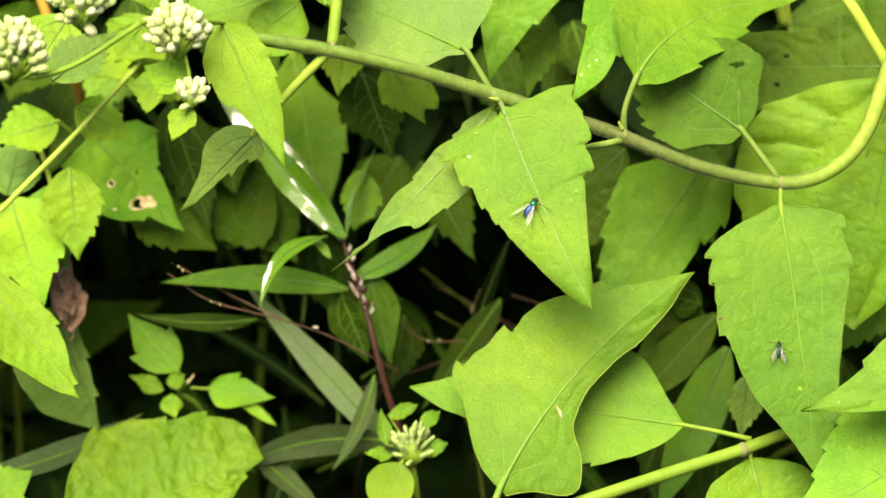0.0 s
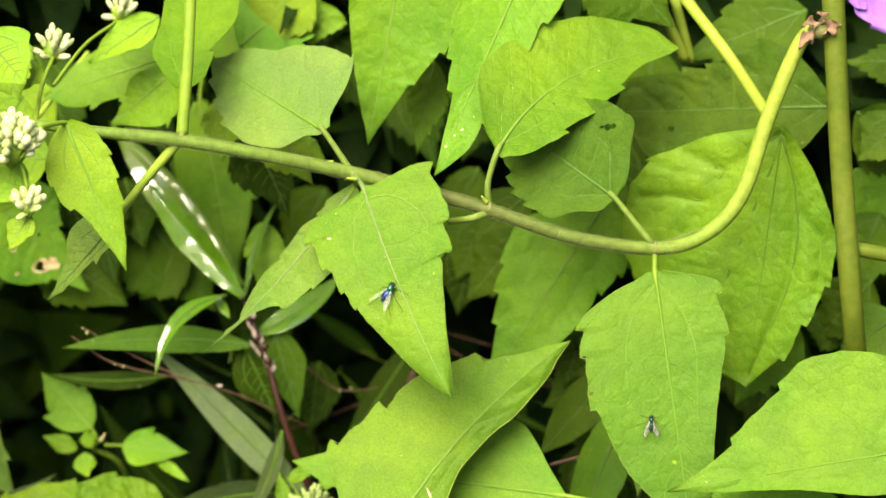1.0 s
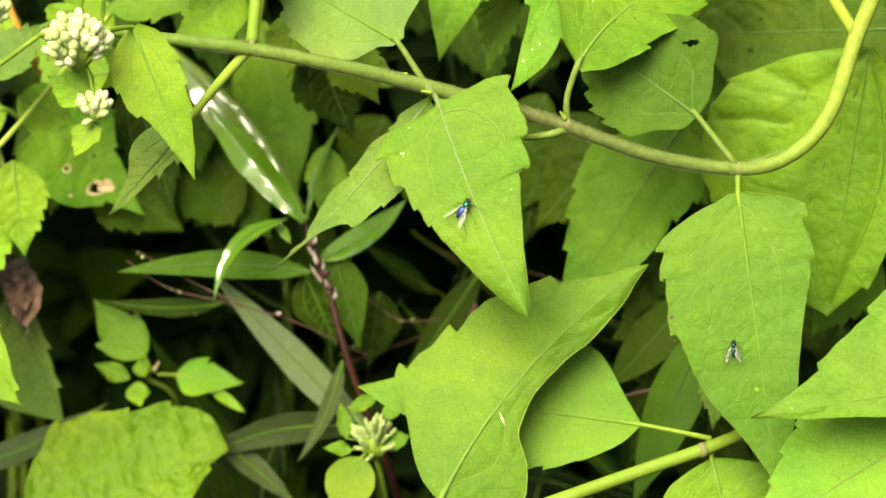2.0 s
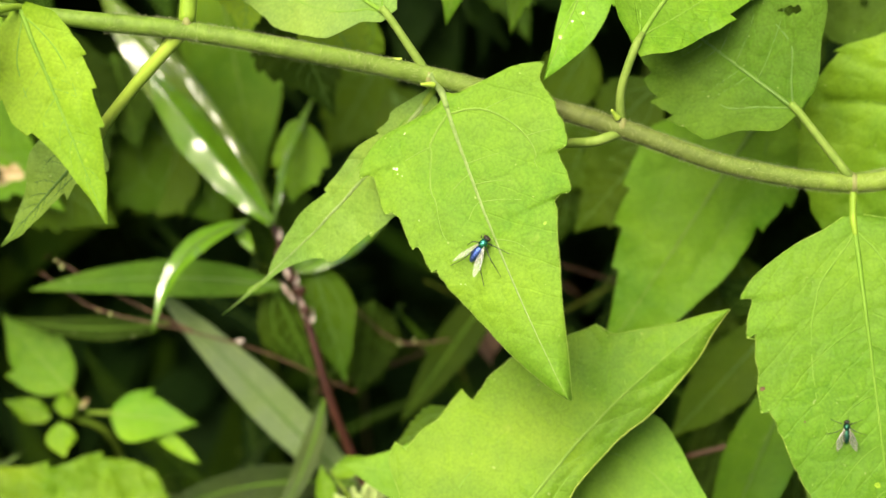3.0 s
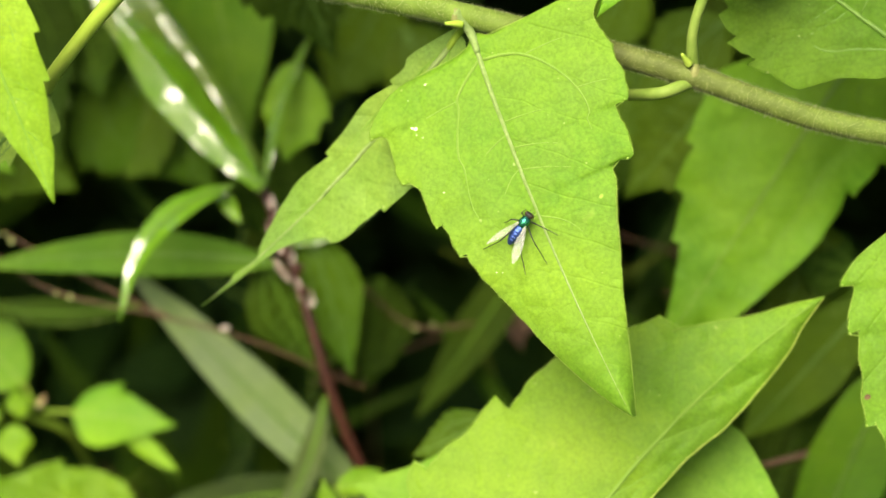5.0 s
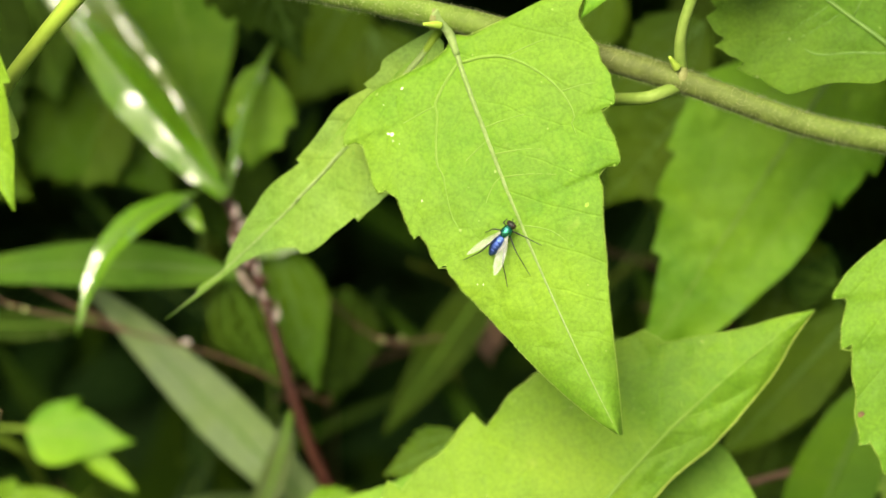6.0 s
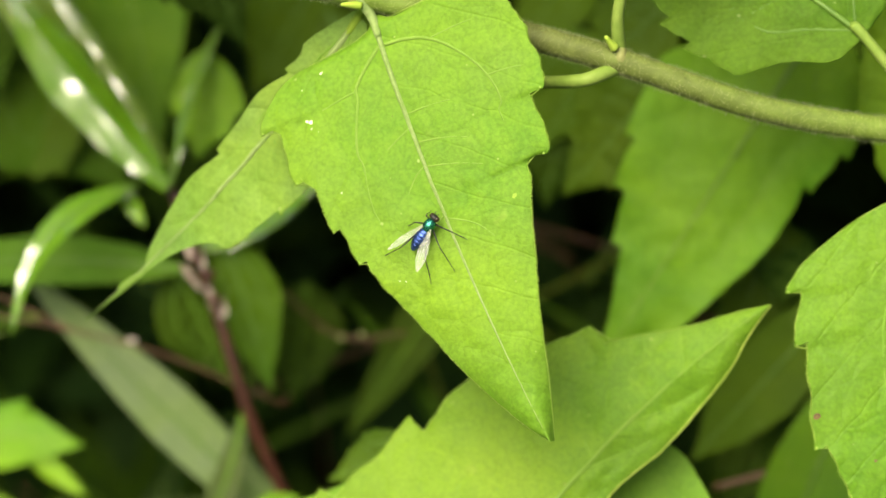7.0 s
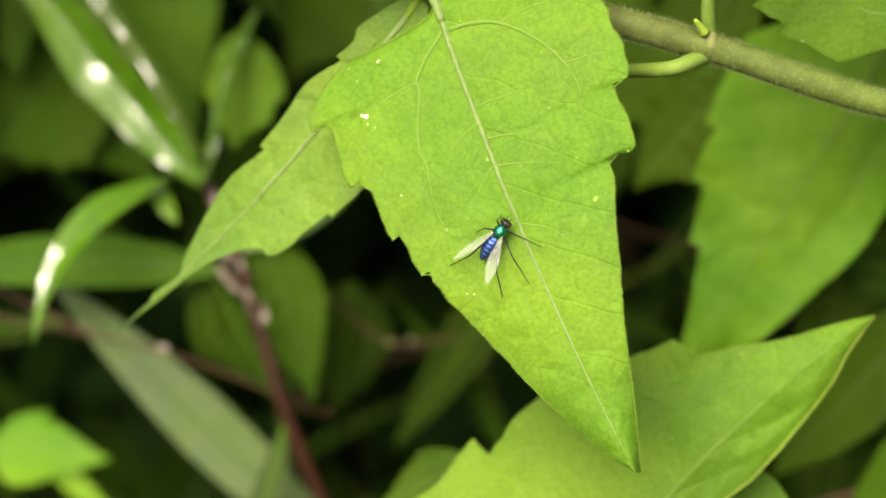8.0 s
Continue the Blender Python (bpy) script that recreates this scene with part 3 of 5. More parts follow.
# ---- flies ----
def metal(name, a, b, rough):
    m = plain_material(name, a, b, 900, rough, 0.5, 0.5, metal=0.85)
    return m


FLY_GREEN = metal("fly_green", (0.006, 0.055, 0.085), (0.03, 0.24, 0.09), 0.22)
FLY_DEEP = metal("fly_deep_green", (0.004, 0.022, 0.016), (0.010, 0.075, 0.040), 0.3)
FLY_BLUE = metal("fly_blue", (0.010, 0.026, 0.13), (0.06, 0.11, 0.31), 0.32)
FLY_DARK = plain_material("fly_dark", (0.006, 0.007, 0.006), (0.018, 0.017, 0.014), 900, 0.4)
FLY_EYE = plain_material("fly_eye", (0.012, 0.009, 0.005), (0.030, 0.020, 0.010), 2000, 0.3)


def wing_material(name, base, dense):
    m, n, link = material(name)
    p = n.new("ShaderNodeBsdfPrincipled")
    p.inputs["Base Color"].default_value, p.inputs["Roughness"].default_value = (*base, 1), 0.15
    t = n.new("ShaderNodeBsdfTransparent")
    x = n.new("ShaderNodeMixShader")
    obj = n.new("ShaderNodeTexCoord").outputs["Object"]
    f = tex_noise(n, link, obj, 900, 3)
    link(arith(n, link, "ADD", dense, arith(n, link, "MULTIPLY", f, 0.22)), x.inputs[0])
    link(t.outputs[0], x.inputs[1])
    link(p.outputs[0], x.inputs[2])
    out = n.new("ShaderNodeOutputMaterial")
    link(x.outputs[0], out.inputs[0])
    return m


FLY_WING = wing_material("fly_wing", (0.60, 0.66, 0.62), 0.0)
FLY_SMOKE = wing_material("smoky_wing", (0.07, 0.08, 0.06), 0.22)
FLY_VEIN = plain_material("wing_vein", (0.16, 0.16, 0.11), (0.32, 0.32, 0.24), 900, 0.4)


def fly(p, forward, n, label, back, wings, legs, size=1.0, front=FLY_GREEN, wing_mat=None, lean=(0.0, 0.0)):
    """A long-legged fly standing on a leaf: p its foot point, forward and n in the plan."""
    ob = thing("long_legged_fly", p, label, "fly", "flies on the leaves")
    z = way(n)
    x = way(forward)
    x = (x - z * x.dot(z)).normalized()
    y = z.cross(x)
    o = at(p)
    mm = 0.001 * size

    def q(a, b, c):
        return o + (x * a + y * b + z * c) * mm
    axes = (x, y, z)
    part("thorax", *ball(q(0.9, 0, 1.25), 0.95 * mm, 10, 14, (1.15, 0.85, 0.9), axes), front, ob, "metallic green thorax")
    segs = ((0.20, 0.62, 1.15), (-0.28, 0.84, 1.13), (-0.85, 0.90, 1.08), (-1.42, 0.86, 1.02), (-1.96, 0.72, 0.96), (-2.45, 0.50, 0.90), (-2.85, 0.20, 0.86))
    for (a0, r0, h0), (a1, r1, h1) in zip(segs, segs[1:]):
        pts = [q(a0 + (a1 - a0) * t, 0, h0 + (h1 - h0) * t) for t in (0, 0.15, 0.4, 0.65, 0.88, 1)]
        rad = [(r0 + (r1 - r0) * t) * mm * k for t, k in ((0, 0.975), (0.15, 1.0), (0.4, 1.01), (0.65, 1.005), (0.88, 0.985), (1, 0.95))]
        part("abdomen_ring", *tube(pts, rad, 18), back, ob)
    head = part("head", *ball(q(2.1, 0, 1.35), 0.62 * mm, 8, 12, (0.75, 1.05, 1), axes), FLY_DARK, ob)
    for s in (1, -1):
        part("eye", *ball(q(2.15, 0.42 * s, 1.45), 0.48 * mm, 8, 10, (0.8, 0.62, 1.0), axes), FLY_EYE, head, "dark brown compound eye")
        part("antenna", *tube([q(2.5, 0.15 * s, 1.5), q(2.95, 0.3 * s, 1.6)], [0.06 * mm, 0.03 * mm], 5), FLY_DARK, head)
        ang = radians(wings[0 if s > 0 else 1])
        wl, wv, wf = 5.6, [], []
        dx, dy = -math.cos(ang), s * math.sin(ang)
        px, py = -dy, dx
        for k in range(13):
            t = k / 12
            wd = 0.78 * math.sin(math.pi * min(1, 0.05 + 0.93 * t ** 1.35)) ** 0.75
            for j in range(-2, 3):
                lat = (wd * j / 2 + 0.15 * s * t) * (1 - 0.4 * abs(lean[0 if s > 0 else 1]))
                wv.append(q(0.7 + dx * wl * t + px * lat, 0.45 * s + dy * wl * t + py * lat, 1.75 + 0.25 * t - 0.02 * j * j + 0.03 * math.sin(6 * t + j) + lean[0 if s > 0 else 1] * lat))
        for k in range(12):
            for j in range(4):
                a = k * 5 + j
                wf.append((a, a + 1, a + 6, a + 5))
        nn = len(wv)
        wv2 = [v - z * (0.02 * mm) for v in wv]
        wing = part("wing", wv + wv2, wf + [tuple(i + nn for i in f)[::-1] for f in wf], wing_mat or FLY_WING, ob, "clear smoky wing")
        for j in range(5):
            part("wing_vein", *tube([wv[k * 5 + j] for k in range(0, 13)], [0.030 * mm, 0.016 * mm], 4), FLY_VEIN, wing)
    for a0, kx, ky, fx, fy in legs:
        s = 1 if ky > 0 else -1
        k = [q(a0, 0.45 * s, 0.9), q((a0 + kx) / 2, (0.45 * s + ky) / 2, 1.5), q(kx, ky, 1.7), q((kx + fx) / 2, (ky + fy) / 2, 0.8), q(fx, fy, 0.1), q(fx + 0.1 * (fx - kx), fy + 0.1 * (fy - ky), 0.06)]
        part("leg", *tube([Vector(v) for v in spline(k, 4)], [0.11 * mm, 0.10 * mm, 0.07 * mm, 0.045 * mm, 0.03 * mm], 6), FLY_DARK, ob)
    return ob

# ---- ground ----
def ground():
    verts, faces = [], []
    xs = [-60, -20, -6, -2] + [-1 + 0.1 * i for i in range(21)] + [2, 6, 20, 60]
    for y in xs:
        for x in xs:
            h = 0.012 * noise.noise(Vector((x * 6, y * 6, 0))) if abs(x) <= 1 and abs(y) <= 1 else 0
            verts.append(Vector((x, y, h)))
    n = len(xs)
    for i in range(n - 1):
        for j in range(n - 1):
            faces.append((i * n + j, i * n + j + 1, (i + 1) * n + j + 1, (i + 1) * n + j))
    tagged(part("ground", verts, faces, SOIL, None, origin=(0, 0, 0)), "dark soil under dense weeds, with shade in its colour", "ground", kind="structure")


ground()


# ---- the vine across the bank ----
vine = thing("vine", (25.8, 22.8, -9.7), "green hairy vine with toothed triangular leaves on paired stalks", "vine")
VINE_LINE = [(-99.6, 44.6, 6), (-77.6, 41.9, 5), (-58.5, 40.1, 3), (-34.5, 36.2, 0), (-12, 32.4, -7), (7.7, 27.6, -9), (25.8, 22.5, -10), (48.8, 14.9, -12),
             (73.2, 11.7, -14.6), (87.2, 15.3, -14), (97.7, 26.3, -12), (105.2, 47.7, -8), (113.4, 67, -4), (117.6, 72.1, -2)]
stem("stem", VINE_LINE, [1.3, 1.9, 1.9, 2.0, 2.0, 1.9, 1.9, 2.1, 2.3, 2.2, 2.0], STEM_VINE, vine, "green stem with short pale hairs")
for p, r in (((-58.7, 41.7, 3), 2.1), ((-12, 32.1, -7), 2.3), ((26.3, 22.9, -10), 2.3), ((73.2, 11.7, -14.6), 2.3)):
    part("node", *ball(at(p), r * 0.00094, 6, 10, (0.6, 1, 1)), NODE, vine, "brown swollen stem node")



def stem_hairs(points, r, count, seed):
    """Short hairs standing off the stem."""
    rnd = random.Random(seed)
    pts = spline(points, 24)
    verts, faces = [], []
    for i in range(count):
        k = rnd.randrange(4, len(pts) - 2)
        d = (pts[k + 1] - pts[k]).normalized()
        c = pts[k].lerp(pts[k + 1], rnd.random())
        o = d.cross(Vector((rnd.gauss(0, 1), rnd.gauss(0, 1), rnd.gauss(0, 1)))).normalized()
        side = d.cross(o)
        tip = c + o * (r + rnd.uniform(0.3, 0.75)) + d * rnd.uniform(-0.2, 0.3)
        n = len(verts)
        verts += [at(c + o * r + side * 0.028), at(c + o * r - side * 0.028), at(c + o * r + d * 0.035), at(tip)]
        faces += [(n, n + 1, n + 3), (n + 1, n + 2, n + 3), (n + 2, n, n + 3)]
    return verts, faces


tagged(part("hair", *stem_hairs(VINE_LINE[1:10], 1.88, 15000, 5), HAIR, vine, "short pale stem hairs", smooth=False), kind="stuff")
# leaf that carries the fly
MAIN_VEINS = (((0.066, -0.02), (0.100, -0.17), (0.140, -0.28), (0.180, -0.34), (0.235, -0.43), (0.290, -0.50), (0.360, -0.58), (0.440, -0.64)),
              ((0.070, 0.02), (0.084, 0.2), (0.112, 0.38), (0.168, 0.53), (0.233, 0.64), (0.288, 0.70), (0.350, 0.73)),
              ((0.140, -0.28), (0.146, -0.52), (0.156, -0.80)), ((0.233, 0.64), (0.240, 0.81), (0.252, 0.95)), ((0.106, 0.33), (0.110, 0.6), (0.122, 0.82)),
              ((0.3559, 0.0), (0.3782, 0.25), (0.4122, 0.53)), ((0.352, 0.0), (0.3695, -0.13), (0.4102, -0.31)), ((0.2318, 0.0), (0.2405, 0.25), (0.255, 0.47)),
              ((0.2987, 0.0), (0.3191, 0.27), (0.3443, 0.47)), ((0.2628, 0.0), (0.2841, -0.22), (0.3016, -0.40)), ((0.4762, 0.0), (0.515, 0.3), (0.5732, 0.55)), ((0.4665, 0.0), (0.5053, -0.3), (0.5538, -0.55)))
main_leaf, MAIN = leaf(vine, (-9.3, 29, -7), (14.8, -31.3, 4.4),
    [(0, 0.8), (0.02, 2.58), (0.03, 7.02), (0.036, 10.34), (0.042, 13.76), (0.052, 17.7), (0.074, 21.47), (0.09, 20.23), (0.108, 19.39), (0.142, 19.99), (0.2046, 20.55), (0.26, 20.07), (0.297, 19.14), (0.31, 17.86), (0.37, 17.53), (0.428, 16.58), (0.44, 13.99), (0.476, 13.3), (0.6576, 8.9), (0.835, 4.55), (0.9515, 1.59), (1, 0.25)],
    [(0, 0.8), (0.02, 1.92), (0.035, 4.66), (0.049, 10.81), (0.0646, 15.26), (0.09, 18.17), (0.135, 20.73), (0.158, 18.87), (0.1755, 18.82), (0.2667, 18.02), (0.3016, 16.16), (0.3967, 15.24), (0.4277, 14.22), (0.49, 13.4), (0.69, 9.14), (0.845, 5.48), (0.9515, 2.11), (1, 0.05)],
    LEAF_FLY, "bright green toothed leaf with pale veins, hanging tip down", [(-12.0, 32.6, -5.6), (-10.7, 31, -6.2)], 0.85, VEIN_HAIRY, lines=MAIN_VEINS, rows=90, cols=20, margin=0.07,
    teeth_l=(0.3016, 0.4325), teeth_r=(0.138, 0.2667, 0.3967, 0.484), tooth=0.85, pinch=0.22, n=(-0.3, 0.1, 1), bend=-1.0, droop=1.5, fold=4, cup=-1.5, wave=0.8, ear=(2.4, 2), groove=0.28, vein_r=0.34, side_r=0.36, origin=(0, 0, 0),
    crumple=0.25, vein_mat=VEIN_HAIRY, side_mat=VEIN,
    flecks=((0.1561, -0.745, 0.20, FLECK), (0.161, -0.72, 0.27, FLECK), (0.1755, -0.73, 0.09, FLECK), (0.1871, -0.69, 0.07, FLECK), (0.0746, -0.58, 0.16, FLECK), (0.093, -0.72, 0.07, FLECK), (0.3307, -0.8, 0.10, FLECK), (0.5587, -0.80, 0.08, FLECK), (0.5654, -0.74, 0.07, FLECK), (0.4956, 0.80, 0.35, YELLOW), (0.224, -0.1, 0.07, BROWN), (0.3113, 0.02, 0.07, BROWN), (0.5732, -0.45, 0.12, BROWN)))
# its neighbour behind
leaf(vine, (-11.2, 29.7, -12), (-54.9, -14.4, -36), [(0, 2), (0.142, 12.4), (0.345, 10.2), (0.48, 8.64), (0.574, 7.56), (0.642, 3.63), (0.746, 1.21), (0.873, 0.546), (1, 0.05)], [(0, 1.2), (0.0654, 3.0), (0.14, 4.5), (0.165, 3.5), (0.206, 3.9), (0.306, 5.42), (0.456, 4.16), (0.567, 4.83), (0.687, 3.23), (0.768, 1.21), (0.792, 0.0909), (0.872, 0.762), (0.89, 0.102), (0.945, 0.0459), (1, 0.05)], n=(0, 0.35, 1), bend=2.5, teeth_l=(0.22, 0.44, 0.60), teeth_r=(0.206, 0.456,), tooth=0.6,
     mat=LEAF_DULL, label="dull green leaf with a thin drawn-out tip", petiole=[(-10.5, 31, -9)], droop=1, fold=0.5, wave=0.3, rows=56, laterals=2, side_mat=VEIN_SIDE, vein_mat=VEIN_HAIRY, vein_r=0.4)
# top leaf, foreshortened
leaf(vine, (-19.9, 44, -4), (-54.6, 72.1, -42), [(0, 2), (0.0819, 4.18), (0.205, 11), (0.439, 14.6), (0.63, 12.7), (0.769, 8.71), (0.913, 4.18), (1, 0.05)], [(0, 2), (0.0414, 5.13), (0.0672, 12.2), (0.138, 21.9), (0.384, 19.1), (0.584, 13.5), (0.844, 8.2), (0.922, 3.69), (1, 0.05)], n=(0, -0.1, 1), teeth_l=(0.63, 0.769, 0.913,), teeth_r=(0.138,), tooth=1.2,
     mat=LEAF_MATTE, label="broad grey-green leaf leaning back on its stalk", petiole=[(-12.1, 32.7, -7)], petiole_r=0.9, petiole_mat=STEM_OLIVE, fold=3, wave=0.8, ear=(1, 3), groove=0.4, rows=60, cols=14)
# upper leaf on the bent stalk
leaf(vine, (28.5, 37.6, -3), (83.4, 72.5, -30), [(0, 2), (0.0153, 6.41), (0.0719, 12.1), (0.135, 16.7), (0.216, 19.4), (0.38, 19.4), (0.55, 17.9), (0.743, 15.2), (0.883, 11.6), (0.966, 7.8), (1, 0.05)], [(0, 2), (0.117, 9.05), (0.294, 12.6), (0.472, 13), (0.653, 9.43), (0.739, 6.11), (0.84, 3.51), (0.953, 1.4), (1, 0.05)], n=(-0.1, 0.2, 1), bend=9, teeth_r=(0.294, 0.472, 0.653,), tooth=1.2,
     mat=LEAF, label="bright green leaf leaning back on a bent stalk", petiole=[(26.3, 23.5, -10), (26, 29.6, -6)], petiole_r=0.95, petiole_mat=STEM_OLIVE, fold=5, wave=0.6, groove=0.5, rows=70, cols=16, vein_r=0.4, flecks=((0.35, -0.3, 0.3, BROWN), (0.42, -0.35, 0.18, BROWN), (0.5, 0.3, 0.15, BROWN), (0.62, -0.2, 0.2, FLECK), (0.25, 0.4, 0.12, FLECK)))
# leaf whose tip points down beside it
leaf(vine, (42.3, 104.7, -25), (10.9, 31.9, -10), [(0, 2), (0.186, 14), (0.35, 10.4), (0.71, 7.25), (0.838, 6.26), (0.929, 3.21), (1, 0.05)], [(0, 2), (0.345, 13.6), (0.478, 11.8), (0.599, 8.3), (0.737, 3.71), (0.844, 2.21), (0.922, 0.993), (1, 0.05)], n=(0.1, 0.2, 1), tooth=1.2, mat=LEAF, label="smooth green leaf pointing down", fold=6, wave=0.4, groove=0.3, flecks=((0.80, 0.3, 0.3, FLECK), (0.83, 0.1, 0.22, FLECK), (0.88, -0.2, 0.4, SCAR), (0.74, 0.5, 0.15, FLECK)))
# pointed leaf behind
leaf(vine, (4, 107.9, -30), (-8, 47.3, -45), [(0, 2), (0.178, 20.4), (0.338, 19.8), (0.516, 16.5), (0.684, 9.2), (0.835, 4.54), (0.937, 1.49), (1, 0.05)], [(0, 2), (0.356, 13.1), (0.483, 11.3), (0.61, 9.24), (0.735, 6.56), (0.86, 3.71), (0.93, 1.67), (1, 0.05)], n=(0, 0.3, 1), teeth_l=(0.516, 0.684,), tooth=1.2, mat=LEAF, label="pale green pointed leaf hanging down", fold=8, wave=0.5)
# leaf with a hole
leaf(vine, (61.9, 25.8, -12), (32.7, 49.6, -20), [(0, 2), (0.0194, 4.95), (0.178, 9.95), (0.317, 16), (0.503, 16.1), (0.628, 15.2), (0.729, 12.4), (0.852, 8.36), (0.926, 3.76), (1, 0.05)], [(0, 2), (0.015, 4.79), (0.15, 13.6), (0.249, 20.9), (0.378, 21.3), (0.681, 16.8), (0.916, 10.2), (1, 0.05)], n=(0, -0.1, 1), teeth_l=(0.503, 0.628, 0.729, 0.852,), tooth=1.2,
     mat=LEAF_TEAL, label="dull green leaf with a small insect hole", petiole=[(72.8, 12.3, -14)], petiole_r=0.9, petiole_mat=STEM_OLIVE, fold=4, wave=0.8, ear=(1, 3), groove=0.6, rows=80, cols=18, holes=((0.335, -0.75, 0.95), (0.365, -0.70, 1.1), (0.395, -0.65, 0.8)))
# leaf that carries the second fly
second_leaf, SECOND = leaf(vine, (73, 5, -14), (82.2, -73.5, -14),
    [(0, 2), (0.03, 9), (0.08, 16.5), (0.11, 16.5), (0.25, 17), (0.43, 13.5), (0.61, 10), (0.75, 8), (0.91, 4), (1, 0.1)],
    [(0, 2), (0.03, 6), (0.06, 11), (0.10, 16.8), (0.14, 21), (0.175, 23), (0.19, 22.2), (0.25, 23), (0.40, 22.5), (0.46, 22), (0.5, 20.5), (0.67, 16), (0.855, 6.3), (1, 0.1)],
    LEAF_LOW, "bright green toothed leaf hanging below the stem bend", [(73.2, 11.4, -14.6)], 0.8, STEM, vein_mat=VEIN_SIDE, laterals=4, margin=0.1, rows=70, cols=16, groove=0.22, flecks=((0.68, -0.12, 0.6, YELLOW), (0.405, -0.97, 0.45, BROWN), (0.50, -0.72, 0.2, BROWN)), crumple=0.3,
    teeth_l=(0.11, 0.25), teeth_r=(0.175, 0.27, 0.46), tooth=1.3, n=(-0.1, 0.2, 1), fold=3, wave=0.6, ear=(1, 2), droop=2, vein_r=0.42)
# big puckered leaf behind the bend
PUCKER = (((0.03, 0.08), (0.15, 0.36), (0.29, 0.42), (0.54, 0.43), (0.75, 0.36), (0.95, 0.08)),
          ((0.03, -0.02), (0.136, -0.05), (0.333, -0.13), (0.5, -0.20), (0.65, -0.28), (0.80, -0.32)),
          ((0.03, -0.08), (0.098, -0.31), (0.20, -0.40), (0.326, -0.47), (0.486, -0.60), (0.60, -0.70)),
          ((0.29, 0.42), (0.39, 0.74), (0.50, 0.84), (0.60, 0.90)), ((0.20, -0.40), (0.17, -0.65), (0.155, -0.85)), ((0.326, -0.47), (0.325, -0.70), (0.35, -0.90)))
leaf(vine, (111.1, 47.1, -20), (101.7, -25.7, -42), [(0, 1.25), (0.0168, 2.5), (0.135, 9.85), (0.279, 16), (0.414, 20), (0.565, 18.8), (0.723, 14), (0.871, 8.72), (0.935, 3.92), (1, 0.05)], [(0, 2), (0.015, 6.72), (0.0736, 21.2), (0.147, 31), (0.201, 38.3), (0.339, 42.9), (0.483, 43.6), (0.668, 37.4), (0.841, 25.3), (0.962, 10.5), (1, 0.05)], n=(-0.2, 0.35, 1), teeth_l=(0.565, 0.723, 0.871,), teeth_r=(0.201,), tooth=1.2,
     mat=LEAF, label="large puckered green leaf with deep arching veins", lines=PUCKER, side_r=0.6, fold=-4, groove=2.0, soft=2.4, crumple=0.3, wave=0.8, vein_r=0.2, vein_mat=VEIN_SUNK, side_mat=VEIN_SUNK, rows=110, cols=26, roll_r=-1.5)
# folded leaf between the two
leaf(vine, (64.4, 33.8, -62), (24.4, -26.8, -68), [(0, 2), (0.0706, 10.5), (0.245, 14.8), (0.354, 12.6), (0.495, 13), (0.654, 10.6), (0.827, 6.84), (0.913, 3.08), (1, 0.05)], [(0, 2), (0.189, 14.3), (0.301, 19.1), (0.466, 15.9), (0.579, 12.8), (0.693, 8.22), (0.813, 4.1), (0.907, 1.84), (1, 0.05)], n=(-0.1, 0.2, 1), teeth_l=(0.245, 0.354,), teeth_r=(0.466, 0.579, 0.693,), tooth=1.2,
     mat=LEAF, label="folded green leaf with a wavy margin", fold=-14, fold_r=5, wave=1.2, groove=0.6, rows=70, cols=14)
# pair at the far node
stem("branch", [(-58.7, 41.9, 3), (-57.9, 52.7, 4), (-57.2, 62.2, 4), (-56.6, 81.7, 2)], [1.7, 1.6], STEM, vine)
leaf(vine, (-60.1, 57.2, -8), (-60.6, 124.8, -66), [(0, 2), (0.0615, 5.1), (0.19, 9.06), (0.347, 7.54), (0.599, 6.48), (0.8, 2.91), (1, 0.05)], [(0, 1.96), (0.015, 3.93), (0.0677, 7), (0.177, 7.56), (0.343, 14.6), (0.563, 15.4), (0.781, 6.95), (1, 0.05)], n=(0, -0.1, 1), teeth_r=(0.177,), tooth=1.2, mat=LEAF, label="green leaf standing up behind its branch", fold=5)
leaf(vine, (-78.6, 21.4, -18), (-99.2, -0.5, -26), [(0, 2), (0.091, 6.85), (0.229, 4.1), (0.431, 2.75), (0.602, 2.44), (0.824, 1.78), (0.912, 0.802), (1, 0.05)], [(0, 2), (0.0534, 5.24), (0.2, 8.03), (0.367, 8.42), (0.591, 4.44), (0.798, 1.9), (0.899, 0.857), (1, 0.05)], n=(0, 0.3, 1), teeth_l=(0.229, 0.431,), tooth=1.2, mat=LEAF_DULL, label="grey-green leaf hanging on a pale stalk",
     petiole=[(-59.2, 40.6, 3), (-68.2, 31.6, -3), (-75.6, 24.0, -10)], petiole_r=1.35, petiole_mat=STEM_LIME, fold=6)
# leafless stalk and buds at the third node
stem("stalk", [(25.8, 21.4, -10), (21, 19.6, -8), (15.3, 19.7, -14)], [1.1, 0.9], STEM_OLIVE, vine)
for b, e in (((25.5, 24.1, -8), (24.1, 25.6, -6)), ((-10.9, 30.6, -6), (-13.5, 30.5, -4)), ((-19, 35.3, -6), (-17.2, 35.6, -5))):
    stem("bud", [b, e], [0.7, 0.25], STEM_LIME, vine)

